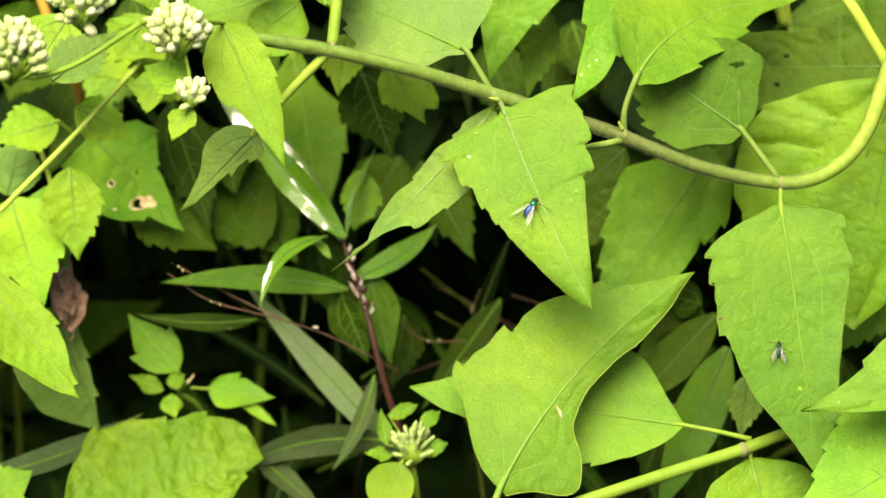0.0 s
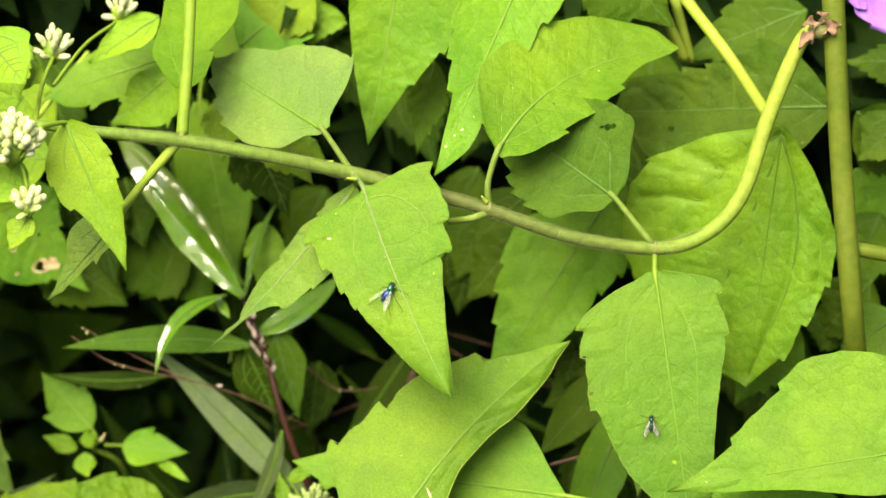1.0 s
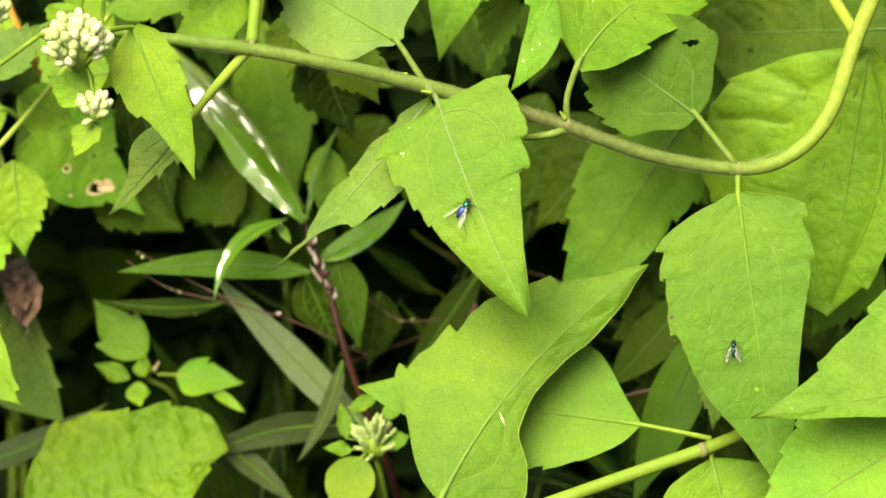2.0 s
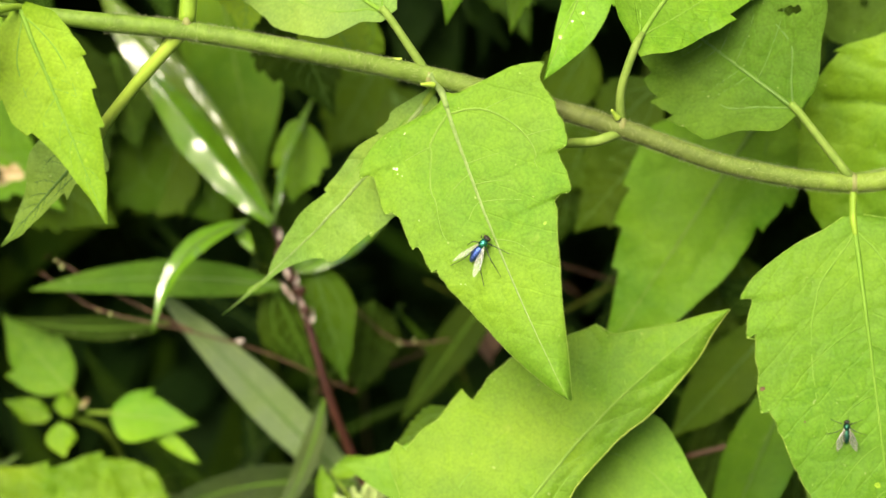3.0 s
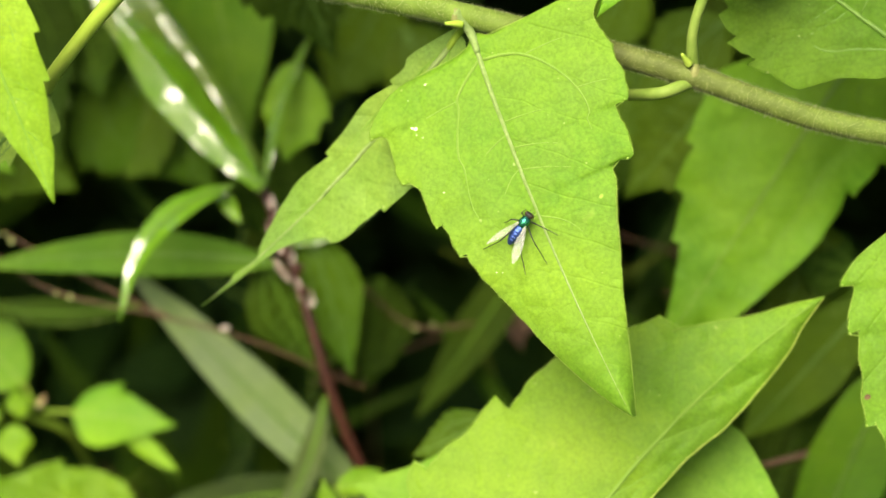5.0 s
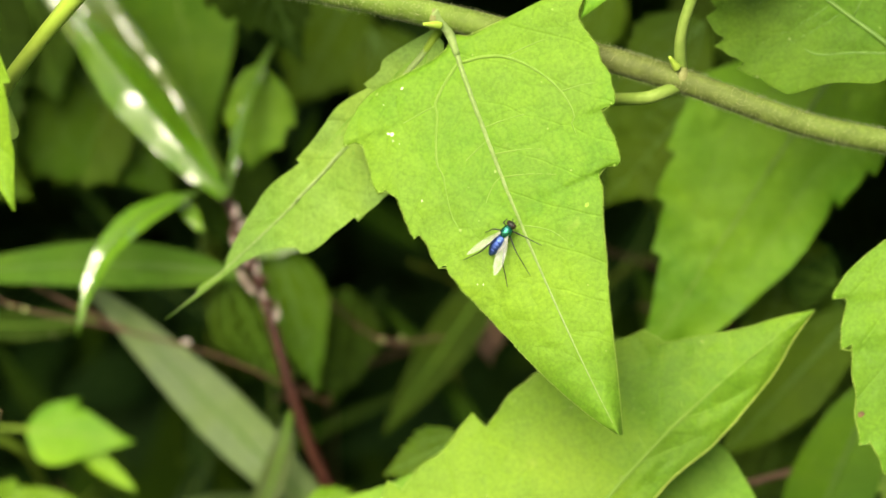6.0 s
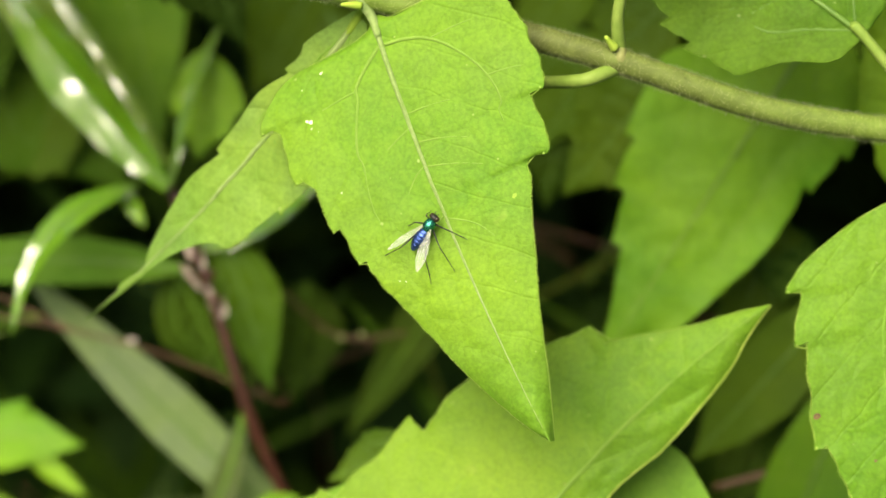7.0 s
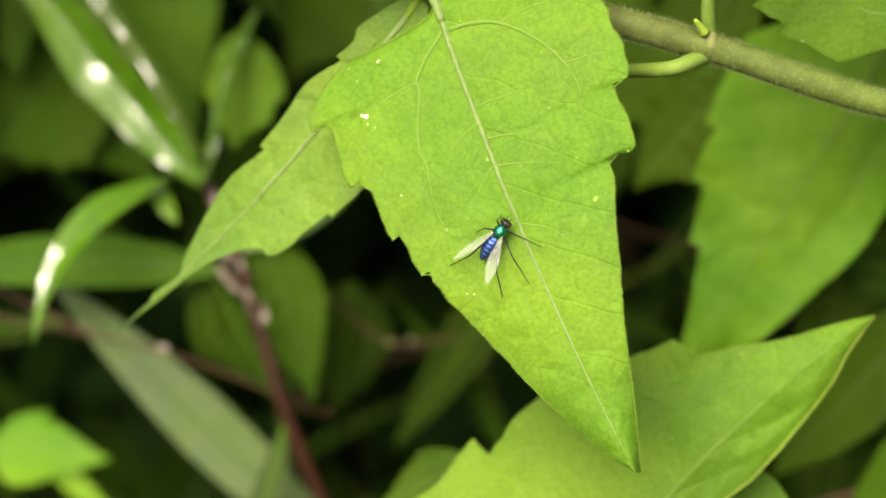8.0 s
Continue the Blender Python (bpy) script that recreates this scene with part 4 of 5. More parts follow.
# ---- low plant ----
low_plant = thing("low_plant", (64.6, -64.1, -30), "green weed stem with broad pale leaves", "plant")
stem("stem", [(8.5, -83.9, -24), (43.4, -71.4, -28), (64.6, -64, -30), (79.3, -58.3, -32), (108.8, -48.6, -40)], [1.9, 1.8, 1.7], STEM, low_plant)
part("node", *ball(at((64.6, -64.1, -30)), 0.0022, 6, 10), NODE, low_plant)
leaf(low_plant, (-7.8, -78.8, -18), (49.5, -13.3, -24.2), [(0, 2), (0.015, 7.18), (0.116, 18), (0.251, 29.1), (0.294, 28), (0.447, 23.6), (0.57, 22.3), (0.768, 12.5), (0.793, 10.7), (0.877, 5.32), (0.956, 2.04), (1, 0.05)], [(0, 2), (0.07, 8.04), (0.138, 16.7), (0.181, 18.8), (0.262, 15), (0.331, 8.01), (0.467, 5.27), (0.595, 5.32), (0.692, 6.06), (0.866, 3.94), (0.933, 1.77), (1, 0.05)], n=(-0.1, 0.4, 1), bend=6, teeth_l=(0.251, 0.447, 0.768,), tooth=2.4,
     mat=LEAF_BROAD, label="broad bright green leaf with one side curled under", petiole=[(-13.3, -94, -16)], petiole_r=1.1, petiole_mat=VEIN, margin=0.08, rim=0.1, rows=80, cols=18, fold=1, fold_r=-17, wave=0.5, groove=0.6, crumple=0.4, roll_r=-0.8, vein_r=0.45, vein_mat=VEIN, side_mat=VEIN_SIDE, laterals=4)
leaf(low_plant, (47.7, -57, -33), (-30.5, -45.8, -48), [(0, 1), (0.05, 6), (0.2, 13), (0.4, 17), (0.6, 14), (0.8, 7), (0.86, 5.5), (1, 0.1)],
    [(0, 1), (0.05, 6), (0.2, 20), (0.35, 22), (0.6, 17), (0.8, 8), (0.86, 5), (1, 0.1)], LEAF_BROAD, "broad green leaf partly under another", [(67.1, -61, -30), (56.8, -58.8, -31)], 0.75, STEM, vein_mat=VEIN_SIDE, side_mat=VEIN_SIDE, groove=0.4, rows=60, cols=12,
    n=(0, 0.2, 1), fold=3, wave=0.5, ear=(0, 0))
leaf(low_plant, (67.3, -66.3, -32), (75.6, -99.3, -30), ovate(17), ovate(17), LEAF, "green leaf below the stem node", [(66.6, -61.3, -30)], 0.8, STEM, n=(0, 0.2, 1))

husk = thing("seed_husk", (9, -56.7, -17), "tiny pale dry husk lying on a leaf", "husk")
stem("shell", [(8.2, -54.9, -17.5), (9, -56.7, -17), (9.8, -58.5, -17.5)], [0.1, 0.42, 0.1], SCAR, husk)

# ---- leaf in front on the other side ----
front_plant = thing("front_plant", (155.6, -41.1, 10), "bright green weed leaves reaching in close by", "plant")
leaf(front_plant, (166.8, -42.9, 14), (73.7, -57.3, 1), [(0, 2), (0.182, 11.1), (0.392, 10.8), (0.649, 5.52), (0.877, 2.23), (0.938, 1), (1, 0.05)], [(0, 2), (0.151, 19.7), (0.316, 26.3), (0.44, 29.3), (0.538, 29), (0.629, 22.9), (0.727, 15.7), (0.79, 10.3), (0.895, 4.02), (0.947, 1.81), (1, 0.05)], n=(0.1, 0.15, 1), teeth_r=(0.629, 0.79,), tooth=1.2,
     mat=LEAF_BROAD, label="large bright leaf with a reddish tip", fold=3, wave=0.8, droop=2, groove=0.7, rows=80, cols=16, vein_mat=VEIN_SIDE)
leaf(front_plant, (122.2, -59.5, -8), (68.4, -92.5, -10), ovate(20, 0.4), ovate(20, 0.4), LEAF, "green leaf under the front leaf", n=(0.1, 0.4, 1), wave=0.8)

# ---- cane with a papery joint ----
cane = thing("cane", (125.9, 33.5, -10), "green-brown upright cane with papery joint", "plant")
stem("stem", [(122.5, 99, 2), (123.7, 70.8, -2), (125.9, 33.5, -10), (129.7, -7, -20), (139.1, -43.3, -60)], [3.4, 3.2, 3.2, 3.0], STEM_BROWN, cane)
stem("branch", [(107.2, 48.8, -17), (101.7, 57.5, -16), (95.4, 67.2, -15), (84.1, 84.9, -20), (74.2, 101, -24)], [1.7, 1.7], STEM_YELLOW, cane, "yellow-green side stem")
stem("branch", [(127.9, 11.9, -16), (140.3, 9.1, -14), (152.6, 6.4, -12)], [2.2, 2.0], STEM_BROWN, cane)
for k in range(7):
    a = 0.9 * k
    c = Vector((118.6, 71.2, 2)) + Vector((2.2 * math.cos(a), 2.0 * math.sin(a * 1.3), 1.5 * math.sin(a)))
    lance(cane, c, c + Vector((5 * math.cos(a + 1), 4 * math.sin(a * 1.7) - 1.5, 1.5)), 1.6, DEAD, "brown papery scale at the joint" if k == 0 else "", n=(0.3 * math.cos(a), 0.3 * math.sin(a), 1), fold=25, wave=1.2, vein_r=0, rows=14, cols=4)
part("joint", *ball(at((118.9, 71, 0)), 0.0028, 6, 9, (1.2, 0.9, 0.9)), NODE, cane)
leaf(cane, (130, 57.1, -40), (65.8, 59.5, -60), [(0, 2), (0.196, 14.9), (0.572, 17.8), (0.828, 14.1), (0.914, 6.34), (1, 0.05)], [(0, 2), (0.202, 17.5), (0.315, 19.8), (0.513, 13.3), (0.763, 11.4), (0.913, 10.3), (1, 0.05)], n=(0, 0, 1), tooth=1.2, mat=LEAF_TEAL, label="dark cool green leaf with small holes", groove=0.8, crumple=0.5, rows=80, cols=20, holes=((0.73, 0.35, 1.0), (0.69, -0.3, 0.9)))
leaf(cane, (127.3, 93.1, -70), (88, 79.4, -80), ovate(12, 0.4), ovate(12, 0.4), mat=LEAF_DEEP, n=(0, 0.2, 1))
leaf(cane, (61.1, 108.2, -45), (84, 83, -50), ovate(14, 0.4), ovate(18, 0.4), mat=LEAF_DEEP, n=(0, 0.2, 1))
leaf(cane, (161.4, 74.8, -60), (137.4, 77.1, -70), ovate(8, 0.4), ovate(6, 0.4), mat=LEAF_DEEP, n=(0, 0.2, 1))
leaf(cane, (140.3, 59.2, -60), (162.3, 38.2, -70), ovate(12, 0.4), ovate(12, 0.4), mat=LEAF_DEEP, n=(0, 0.2, 1))
for b, e in (((80.4, 91.5, -55), (89.5, 77.2, -70)), ((85.1, 93.9, -58), (91.7, 77.2, -74))):
    stem("branch", [b, e], [1.5, 1.5], STEM_YELLOW, cane)

# ---- purple flower ----
purple = thing("purple_flower", (142.4, 85.4, -30), "ruffled purple trumpet flower among the leaves", "flower")
stem("stalk", [(151.3, 66.6, -45), (147.4, 78.3, -36), (145.2, 85.9, -32)], [0.8, 1.0], STEM, purple)
for k in range(5):
    a = 2 * math.pi * k / 5 + 0.4
    c = Vector((144.9, 87.9, -30))
    lance(purple, c, c + Vector((math.cos(a) * 13, math.sin(a) * 12, 5)), 7, PURPLE, widest=0.75, n=(0, 0, 1), wave=1.6, vein_r=0, rows=24, cols=5)

# ---- flowering weed close to the camera ----
flower_plant = thing("flowering_weed", (-102, 36.3, 28), "weed with round heads of cream florets", "plant")
stem("stem", [(-169.7, 13.4, 28), (-153.6, 20.9, 34), (-147.7, 21.1, 34)], [0.9, 0.8], STEM, flower_plant)
stem("stem", [(-111.6, 37.6, 30), (-106.6, 38, 27), (-102.3, 35.2, 26), (-97.4, 38.7, 24), (-93.9, 41, 22)], [0.7, 0.7, 0.6], STEM, flower_plant)
stem("stem", [(-100.7, 33.7, 26), (-98.6, 26.6, 24), (-97.4, 19.2, 23)], [0.5, 0.5], STEM, flower_plant)
leaf(flower_plant, (-89.5, 43.3, 14), (-72, 2, 20), [(0, 2), (0.0987, 6.29), (0.286, 7.94), (0.541, 6.78), (0.811, 3.41), (0.906, 1.53), (1, 0.05)], [(0, 2), (0.0801, 6.32), (0.239, 9.8), (0.435, 9.09), (0.583, 5.19), (0.818, 2), (0.909, 0.898), (1, 0.05)], n=(-0.2, 0.15, 1), teeth_l=(0.30, 0.45, 0.62), teeth_r=(0.34, 0.52), tooth=0.7, mat=LEAF_PALE, label="bright soft leaf with a yellow-flecked tip", petiole=[(-95.2, 40.3, 24)], wave=0.8, vein_mat=VEIN_SIDE, flecks=((0.72, 0.2, 0.35, YELLOW), (0.78, -0.1, 0.3, YELLOW), (0.66, -0.3, 0.3, YELLOW)))


def flower_head(parent, p, r, count, seed, long=1.5, open_part=0.55, bud=BUD, size=1.0):
    """A rounded head of upright florets, each in its green cup."""
    rnd = random.Random(seed)
    c = Vector(p)
    part("receptacle", *ball(at(c + Vector((0, -r * 0.2, -r * 0.15))), r * 0.00062, 8, 10), STEM, parent)
    for i in range(count):
        th, ph = math.acos(1 - 1.15 * (i + 0.5) / count), i * 2.39996 + rnd.uniform(-0.25, 0.25)
        d = Vector((math.sin(th) * math.cos(ph), math.sin(th) * math.sin(ph) * 0.85 + 0.45, math.cos(th) * 0.9)).normalized()
        q = c + d * r * rnd.uniform(0.72, 1.08)
        a = (way(d) + way((0, 0.5, 0.1)) * 0.6).normalized()
        b = a.orthogonal().normalized()
        k = rnd.uniform(0.75, 1.15)
        m = FLORET if rnd.random() < open_part else bud
        part("floret", *ball(at(q), 0.00105 * size * k, 6, 8, (1, 1, long), (b, a.cross(b), a)), m, parent)
        part("cup", *ball(at(q) - a * (0.0012 * size * k * long), 0.00098 * size * k, 5, 7, (1, 1, long * 0.95), (b, a.cross(b), a)), BUD_GREEN, parent)
        part("stalk", *tube([at(c + Vector((0, -r * 0.9, -r * 0.3))), at(q) - a * 0.001], [0.00035, 0.00045], 5), STEM, parent)


flower_head(flower_plant, (-102, 35.6, 28), 7.5, 56, 3, 1.3, 0.5, BUD, 1.3)
flower_head(flower_plant, (-97.5, 19.6, 25), 4.0, 18, 4, 1.7, 0.4)
flower_head(flower_plant, (-144.9, 25.3, 36), 8.5, 56, 5, 1.3, 0.4, BUD, 1.3)
flower_head(flower_plant, (-127.4, 41.5, 34), 8.0, 46, 6, 1.3, 0.3, BUD, 1.3)
flower_head(flower_plant, (-99.1, 73.6, -30), 5.0, 14, 12, 2.2, 0.9)
flower_head(flower_plant, (-81.2, 87.1, -40), 4.0, 9, 13, 2.0, 0.9)
stem("stem", [(-98.4, 42.1, 10), (-100, 59.7, -15), (-99, 71.1, -30)], [0.6, 0.6], STEM, flower_plant)
stem("stem", [(-96.9, 59.9, -16), (-90.1, 74.4, -30), (-82.3, 83.4, -40)], [0.5, 0.5], STEM, flower_plant)
leaf(flower_plant, (-69.5, 85.4, -40), (-89.5, 70.3, -36), ovate(6, 0.4, 1.4), ovate(7, 0.4, 1.4), mat=LEAF_YELLOW, n=(-0.1, 0.4, 1), serrate=False)
leaf(flower_plant, (-104.8, 70.3, -30), (-111.6, 59.9, -28), ovate(7, 0.45, 1.6), ovate(7, 0.45, 1.6), mat=LEAF_PALE, n=(-0.1, 0.4, 1), serrate=False)
leaf(flower_plant, (-112.8, 68.9, 10), (-100.6, 54.2, 12), ovate(10, 0.4, 1.4), ovate(10, 0.4, 1.4), mat=LEAF_YELLOW, n=(-0.1, 0.4, 1), serrate=False)
leaf(flower_plant, (-97.8, 17.1, 22), (-102.5, 6.9, 24), ovate(4, 0.45, 1.5), ovate(4, 0.45, 1.5), mat=LEAF_YELLOW, n=(-0.1, 0.4, 1), serrate=False, vein_r=0.25)
leaf(flower_plant, (-99, 23.5, 20), (-110.6, 29.1, 18), ovate(6, 0.45, 1.3), ovate(7, 0.45, 1.3), mat=LEAF_YELLOW, n=(-0.1, 0.3, 1), serrate=False, vein_r=0.3)
stem("stem", [(-147.8, 21.9, 34), (-138.9, 20, 34), (-127.4, 25, 32), (-111.6, 37.3, 30)], [0.8, 0.7], STEM, flower_plant)

# ---- weed at the yellow stem ----
yellow_plant = thing("yellow_stemmed_weed", (-134.8, 35, -90), "weed with a yellow-green stem and holed leaves", "plant")
stem("stem", [(-156, 2.5, -66), (-148.9, 11, -66), (-128.9, 34.3, -66), (-109.2, 59.3, -66), (-94.6, 81.7, -74)], [0.85, 0.85], STEM_LIME, yellow_plant)
stem("stem", [(-146.1, 42.7, -100), (-142, 31.3, -98), (-138.8, 21.8, -96)], [0.8, 0.8], STEM_YELLOW, yellow_plant)
leaf(yellow_plant, (-127.4, 39.7, -98), (-97, 10.8, -104), [(0, 2), (0.0499, 6.81), (0.17, 14.5), (0.305, 15.6), (0.493, 8.43), (0.678, 5.41), (0.86, 2.12), (0.93, 0.954), (1, 0.05)], [(0, 2), (0.015, 14.7), (0.195, 16.6), (0.329, 16.7), (0.489, 16.1), (0.616, 12.9), (0.718, 6.06), (0.859, 2.73), (1, 0.05)], n=(0, 0.2, 1), teeth_l=(0.305, 0.493,), teeth_r=(0.015, 0.329, 0.718,), tooth=1.2,
     mat=LEAF, label="green leaf with brown-edged insect holes", petiole=[(-128.2, 42.3, -92)], groove=0.5, rows=90, cols=18, holes=((0.61, -0.36, 1.9), (0.35, -0.40, 0.9), (0.375, -0.40, 0.8), (0.43, 0.2, 0.6)), scars=((0.65, -0.16, 0.3, 2.4), (0.61, -0.36, 1.8, 2.6), (0.36, -0.40, 0.9, 1.3), (0.52, -0.75, 0.2, 0.6)))
leaf(yellow_plant, (-113.7, 26.8, -112), (-86.2, 7.7, -116), ovate(14, 0.4, 1.3), ovate(14, 0.4, 1.3), mat=LEAF_DEEP, label="dark leaf under the holed one", n=(0, 0.3, 1))
leaf(yellow_plant, (-152.8, 18.5, -96), (-148.7, 41.7, -100), ovate(9, 0.4), ovate(9, 0.4), mat=LEAF_DULL, n=(0, 0.2, 1))
leaf(yellow_plant, (-137.5, 40.1, -85), (-159.2, 31, -80), ovate(8, 0.4), ovate(9, 0.4), LEAF_YELLOW, "small bright leaf", [(-133.2, 37.8, -90)], n=(0, 0.3, 1))
leaf(yellow_plant, (-116.3, 72, -106), (-130.5, 46, -104), ovate(10, 0.4), ovate(10, 0.4), LEAF, "", n=(0, 0.2, 1))
leaf(yellow_plant, (-151, 15.3, -86), (-138.3, -21, -70), ovate(16), ovate(16), LEAF_YELLOW, "bright leaf at the stem's end", n=(0, 0.3, 1))
leaf(yellow_plant, (-139.5, 21.7, -92), (-133.2, -4.6, -94), ovate(11), ovate(11), LEAF, "", n=(0, 0.3, 1))

stem("stem", [(-148.5, 93.2, -106), (-142.9, 79.9, -108), (-136.6, 66.2, -112), (-131.7, 56.6, -135), (-130.2, 28.9, -200)], [1.6, 1.6, 1.5], WOOD, yellow_plant, "brown woody stem")
leaf(yellow_plant, (-137.6, 40.6, -40), (-118.7, 59, -46), ovate(8, 0.4), ovate(7, 0.4), mat=LEAF_DULL, n=(0, 0.2, 1))
leaf(yellow_plant, (-112.3, 65.4, -60), (-120.4, 53.7, -64), ovate(9, 0.4), ovate(9, 0.4), mat=LEAF_PALE, n=(0, 0.2, 1))
leaf(yellow_plant, (-104.2, 56.2, -70), (-111.5, 42.6, -74), ovate(10, 0.4), ovate(10, 0.4), mat=LEAF_PALE, n=(0, 0.2, 1))
leaf(yellow_plant, (-103.9, 46.2, -60), (-116.7, 46.7, -64), ovate(9, 0.4), ovate(7, 0.4), mat=LEAF_YELLOW, n=(0, 0.2, 1))
leaf(yellow_plant, (-148.2, 75.5, -110), (-154.9, 55.3, -120), ovate(14, 0.4), ovate(14, 0.4), mat=LEAF_DEEP, n=(0, 0.2, 1))
leaf(yellow_plant, (-161.1, 82.4, -110), (-146.4, 67.1, -120), ovate(14, 0.4), ovate(14, 0.4), mat=LEAF_DEEP, n=(0, 0.2, 1))

leaf(yellow_plant, (-131.7, 41, -70), (-115.2, 34.1, -76), ovate(8, 0.4, 1.4), ovate(9, 0.4, 1.4), mat=LEAF_PALE, n=(0, 0.3, 1))
leaf(yellow_plant, (-132.8, 22, -70), (-129.1, -6, -74), ovate(9, 0.4, 1.4), ovate(9, 0.4, 1.4), mat=LEAF_YELLOW, n=(0, 0.3, 1))
leaf(yellow_plant, (-115.7, 76.8, -20), (-107.4, 56.1, -22), ovate(9, 0.4, 1.4), ovate(9, 0.4, 1.4), mat=LEAF_PALE, n=(0, 0.3, 1))
leaf(yellow_plant, (-134.3, 63.5, -50), (-145.3, 43.1, -50), ovate(10, 0.4, 1.4), ovate(10, 0.4, 1.4), mat=LEAF_YELLOW, n=(0, 0.3, 1))
leaf(yellow_plant, (-105.5, 70.4, -80), (-126.4, 56.3, -90), ovate(12, 0.4, 1.4), ovate(12, 0.4, 1.4), mat=LEAF_YELLOW, n=(0, 0.3, 1))

left_plant = thing("bright_weed", (-161, -20.4, -60), "bright yellow-green weed leaves at the bank's edge", "plant")
leaf(left_plant, (-163.5, -6.4, -62), (-125.8, -51.4, -55), [(0, 2), (0.306, 7.26), (0.403, 9.22), (0.604, 8.45), (0.745, 6.05), (0.915, 1.36), (1, 0.05)], [(0, 2), (0.324, 12), (0.603, 11.9), (0.685, 9.47), (0.891, 4.25), (0.945, 1.91), (1, 0.05)], n=(0.2, 0.3, 1), teeth_l=(0.604, 0.915,), tooth=1.2, mat=LEAF_YELLOW, label="large yellow-green leaf, tip down", wave=0.6, groove=0.6, rows=60, cols=12)
leaf(left_plant, (-137.2, -15.1, -100), (-121.1, -52.3, -112), [(0, 2), (0.226, 4.88), (0.451, 4.24), (0.739, 2.28), (0.87, 1.03), (1, 0.05)], [(0, 2), (0.165, 11.2), (0.324, 18.8), (0.666, 15.9), (0.865, 7.33), (0.933, 3.3), (1, 0.05)], n=(0, 0.3, 1), teeth_l=(0.451, 0.739,), tooth=1.2, mat=LEAF_DULL, label="shaded leaf below the withered one")

# ---- withered leaf ----
dead = thing("withered_leaf", (-134.6, -12.3, -96), "curled brown withered leaf hanging down", "leaf")
for k, (b, e, w) in enumerate((((-136.9, -0.7, -96), (-130.7, -27.1, -92), 5.0), ((-137.5, -3.8, -94), (-132.4, -25.2, -88), 3.5), ((-134.5, -4.1, -92), (-130.2, -20.4, -90), 3.0))):
    lance(dead, b, e, w, DEAD, widest=0.35, n=(0.6 - 0.5 * k, 0.2, 1), fold=30, wave=2.6, crumple=2.2, seed=k, vein_r=0, bend=1.5 - k, rows=40, cols=10)

# ---- red-stemmed plant with narrow leaves ----
red_plant = thing("red_stemmed_plant", (-32.4, -37.1, -96), "red-stemmed plant with glossy narrow leaves", "plant")
stem("stem", [(-47.9, 8.2, -94), (-44.2, -2.4, -94), (-39.6, -15.5, -94), (-33.3, -36.9, -98), (-21.7, -65.9, -112), (-14.4, -90.3, -140)], [0.7, 0.95, 1.0, 1.1, 1.2], STEM_RED, red_plant)
lance(red_plant, (-48.7, 11.1, -92), (-92.5, 67.2, -111), 5.6, LEAF_SHEEN, "broad glossy green blade with bright sheen", n=(-0.40, 0.10, 1), fold=8, droop=2, wave=0.7, widest=0.5, vein_r=0.4, roll_r=-1.7, rows=70, cols=14)
lance(red_plant, (-47.4, 7, -88), (-79.3, 45.8, -100), 5.0, LEAF_GLOSSY, "folded glossy green blade", n=(-0.43, 0.0, 1), fold=22, droop=1.0, wave=0.6, widest=0.5, rows=60, cols=10)
lance(red_plant, (-47, 8.2, -90), (-36.7, 40.9, -100), 1.25, LEAF_GLOSSY, n=(-0.55, 0.2, 1), fold=16, bend=2)
lance(red_plant, (-52.9, 7.9, -90), (-73.8, -18.2, -79), 2.6, LEAF_GLOSSY, "glossy leaf curling down", n=(-0.2, 0.36, 1), bend=-4.5, droop=4, fold=14, widest=0.35)
lance(red_plant, (-56.3, 7.5, -92), (-51.5, 0.3, -88), 1.6, LEAF_GLOSSY, n=(-0.2, 0.45, 1), fold=10)
lance(red_plant, (-45.4, -7.2, -97), (-104.4, -8.1, -93), 4.4, LEAF_TEAL, "mid-green narrow leaf held level", n=(0.05, 0.1, 1), bend=-2.5, fold=6, rows=56, cols=10)
leaf(red_plant, (-38.6, -1.7, -99), (-30.6, -30.3, -104), ovate(7, 0.4, 1.2), ovate(6.5, 0.4, 1.2), mat=LEAF_DEEP, label="green leaf hanging against the stem", n=(0, 0.2, 1), serrate=False)
leaf(red_plant, (-47.8, -6.9, -101), (-37.7, -29.4, -106), ovate(8, 0.4, 1.2), ovate(8.5, 0.4, 1.2), mat=LEAF_DARK, n=(0.2, 0.2, 1), serrate=False)
leaf(red_plant, (-42.3, 32.2, -100), (-43.8, 12.5, -102), ovate(8, 0.5, 1.7), ovate(5, 0.5, 1.5), mat=LEAF, n=(0, 0.2, 1), vein_r=0.25)
lance(red_plant, (-43.8, -3.7, -97), (-16.9, 16.3, -103), 4.0, LEAF_GLOSSY, "glossy leaf slanting up beside the stem", n=(-0.25, 0.1, 1), fold=12, bend=-2, rows=50, cols=9)
for k, p in enumerate(((-45.9, 0.5, -92), (-43.2, -5.4, -92), (-41.1, -8.2, -92), (-40, -12.7, -92))):
    part("joint", *ball(at(p), 0.0013, 6, 9, (1, 0.7, 1)), STEM_RED, red_plant)
# pale slivers along the stem: papery sheaths, and painted stand-ins for its highlights
sheath = random.Random(9)
for k in range(9):
    t = k / 8
    p = Vector((-47.6, 6.5, -91)).lerp(Vector((-39.4, -16.5, -93)), t)
    a = sheath.uniform(0, 6.28)
    q = p + Vector((1.0 * math.cos(a), 0.6 * math.sin(a), 0.8))
    d = Vector((-0.25 + 0.45 * math.cos(a), 1.0, 0.25 + 0.2 * math.sin(a))).normalized()
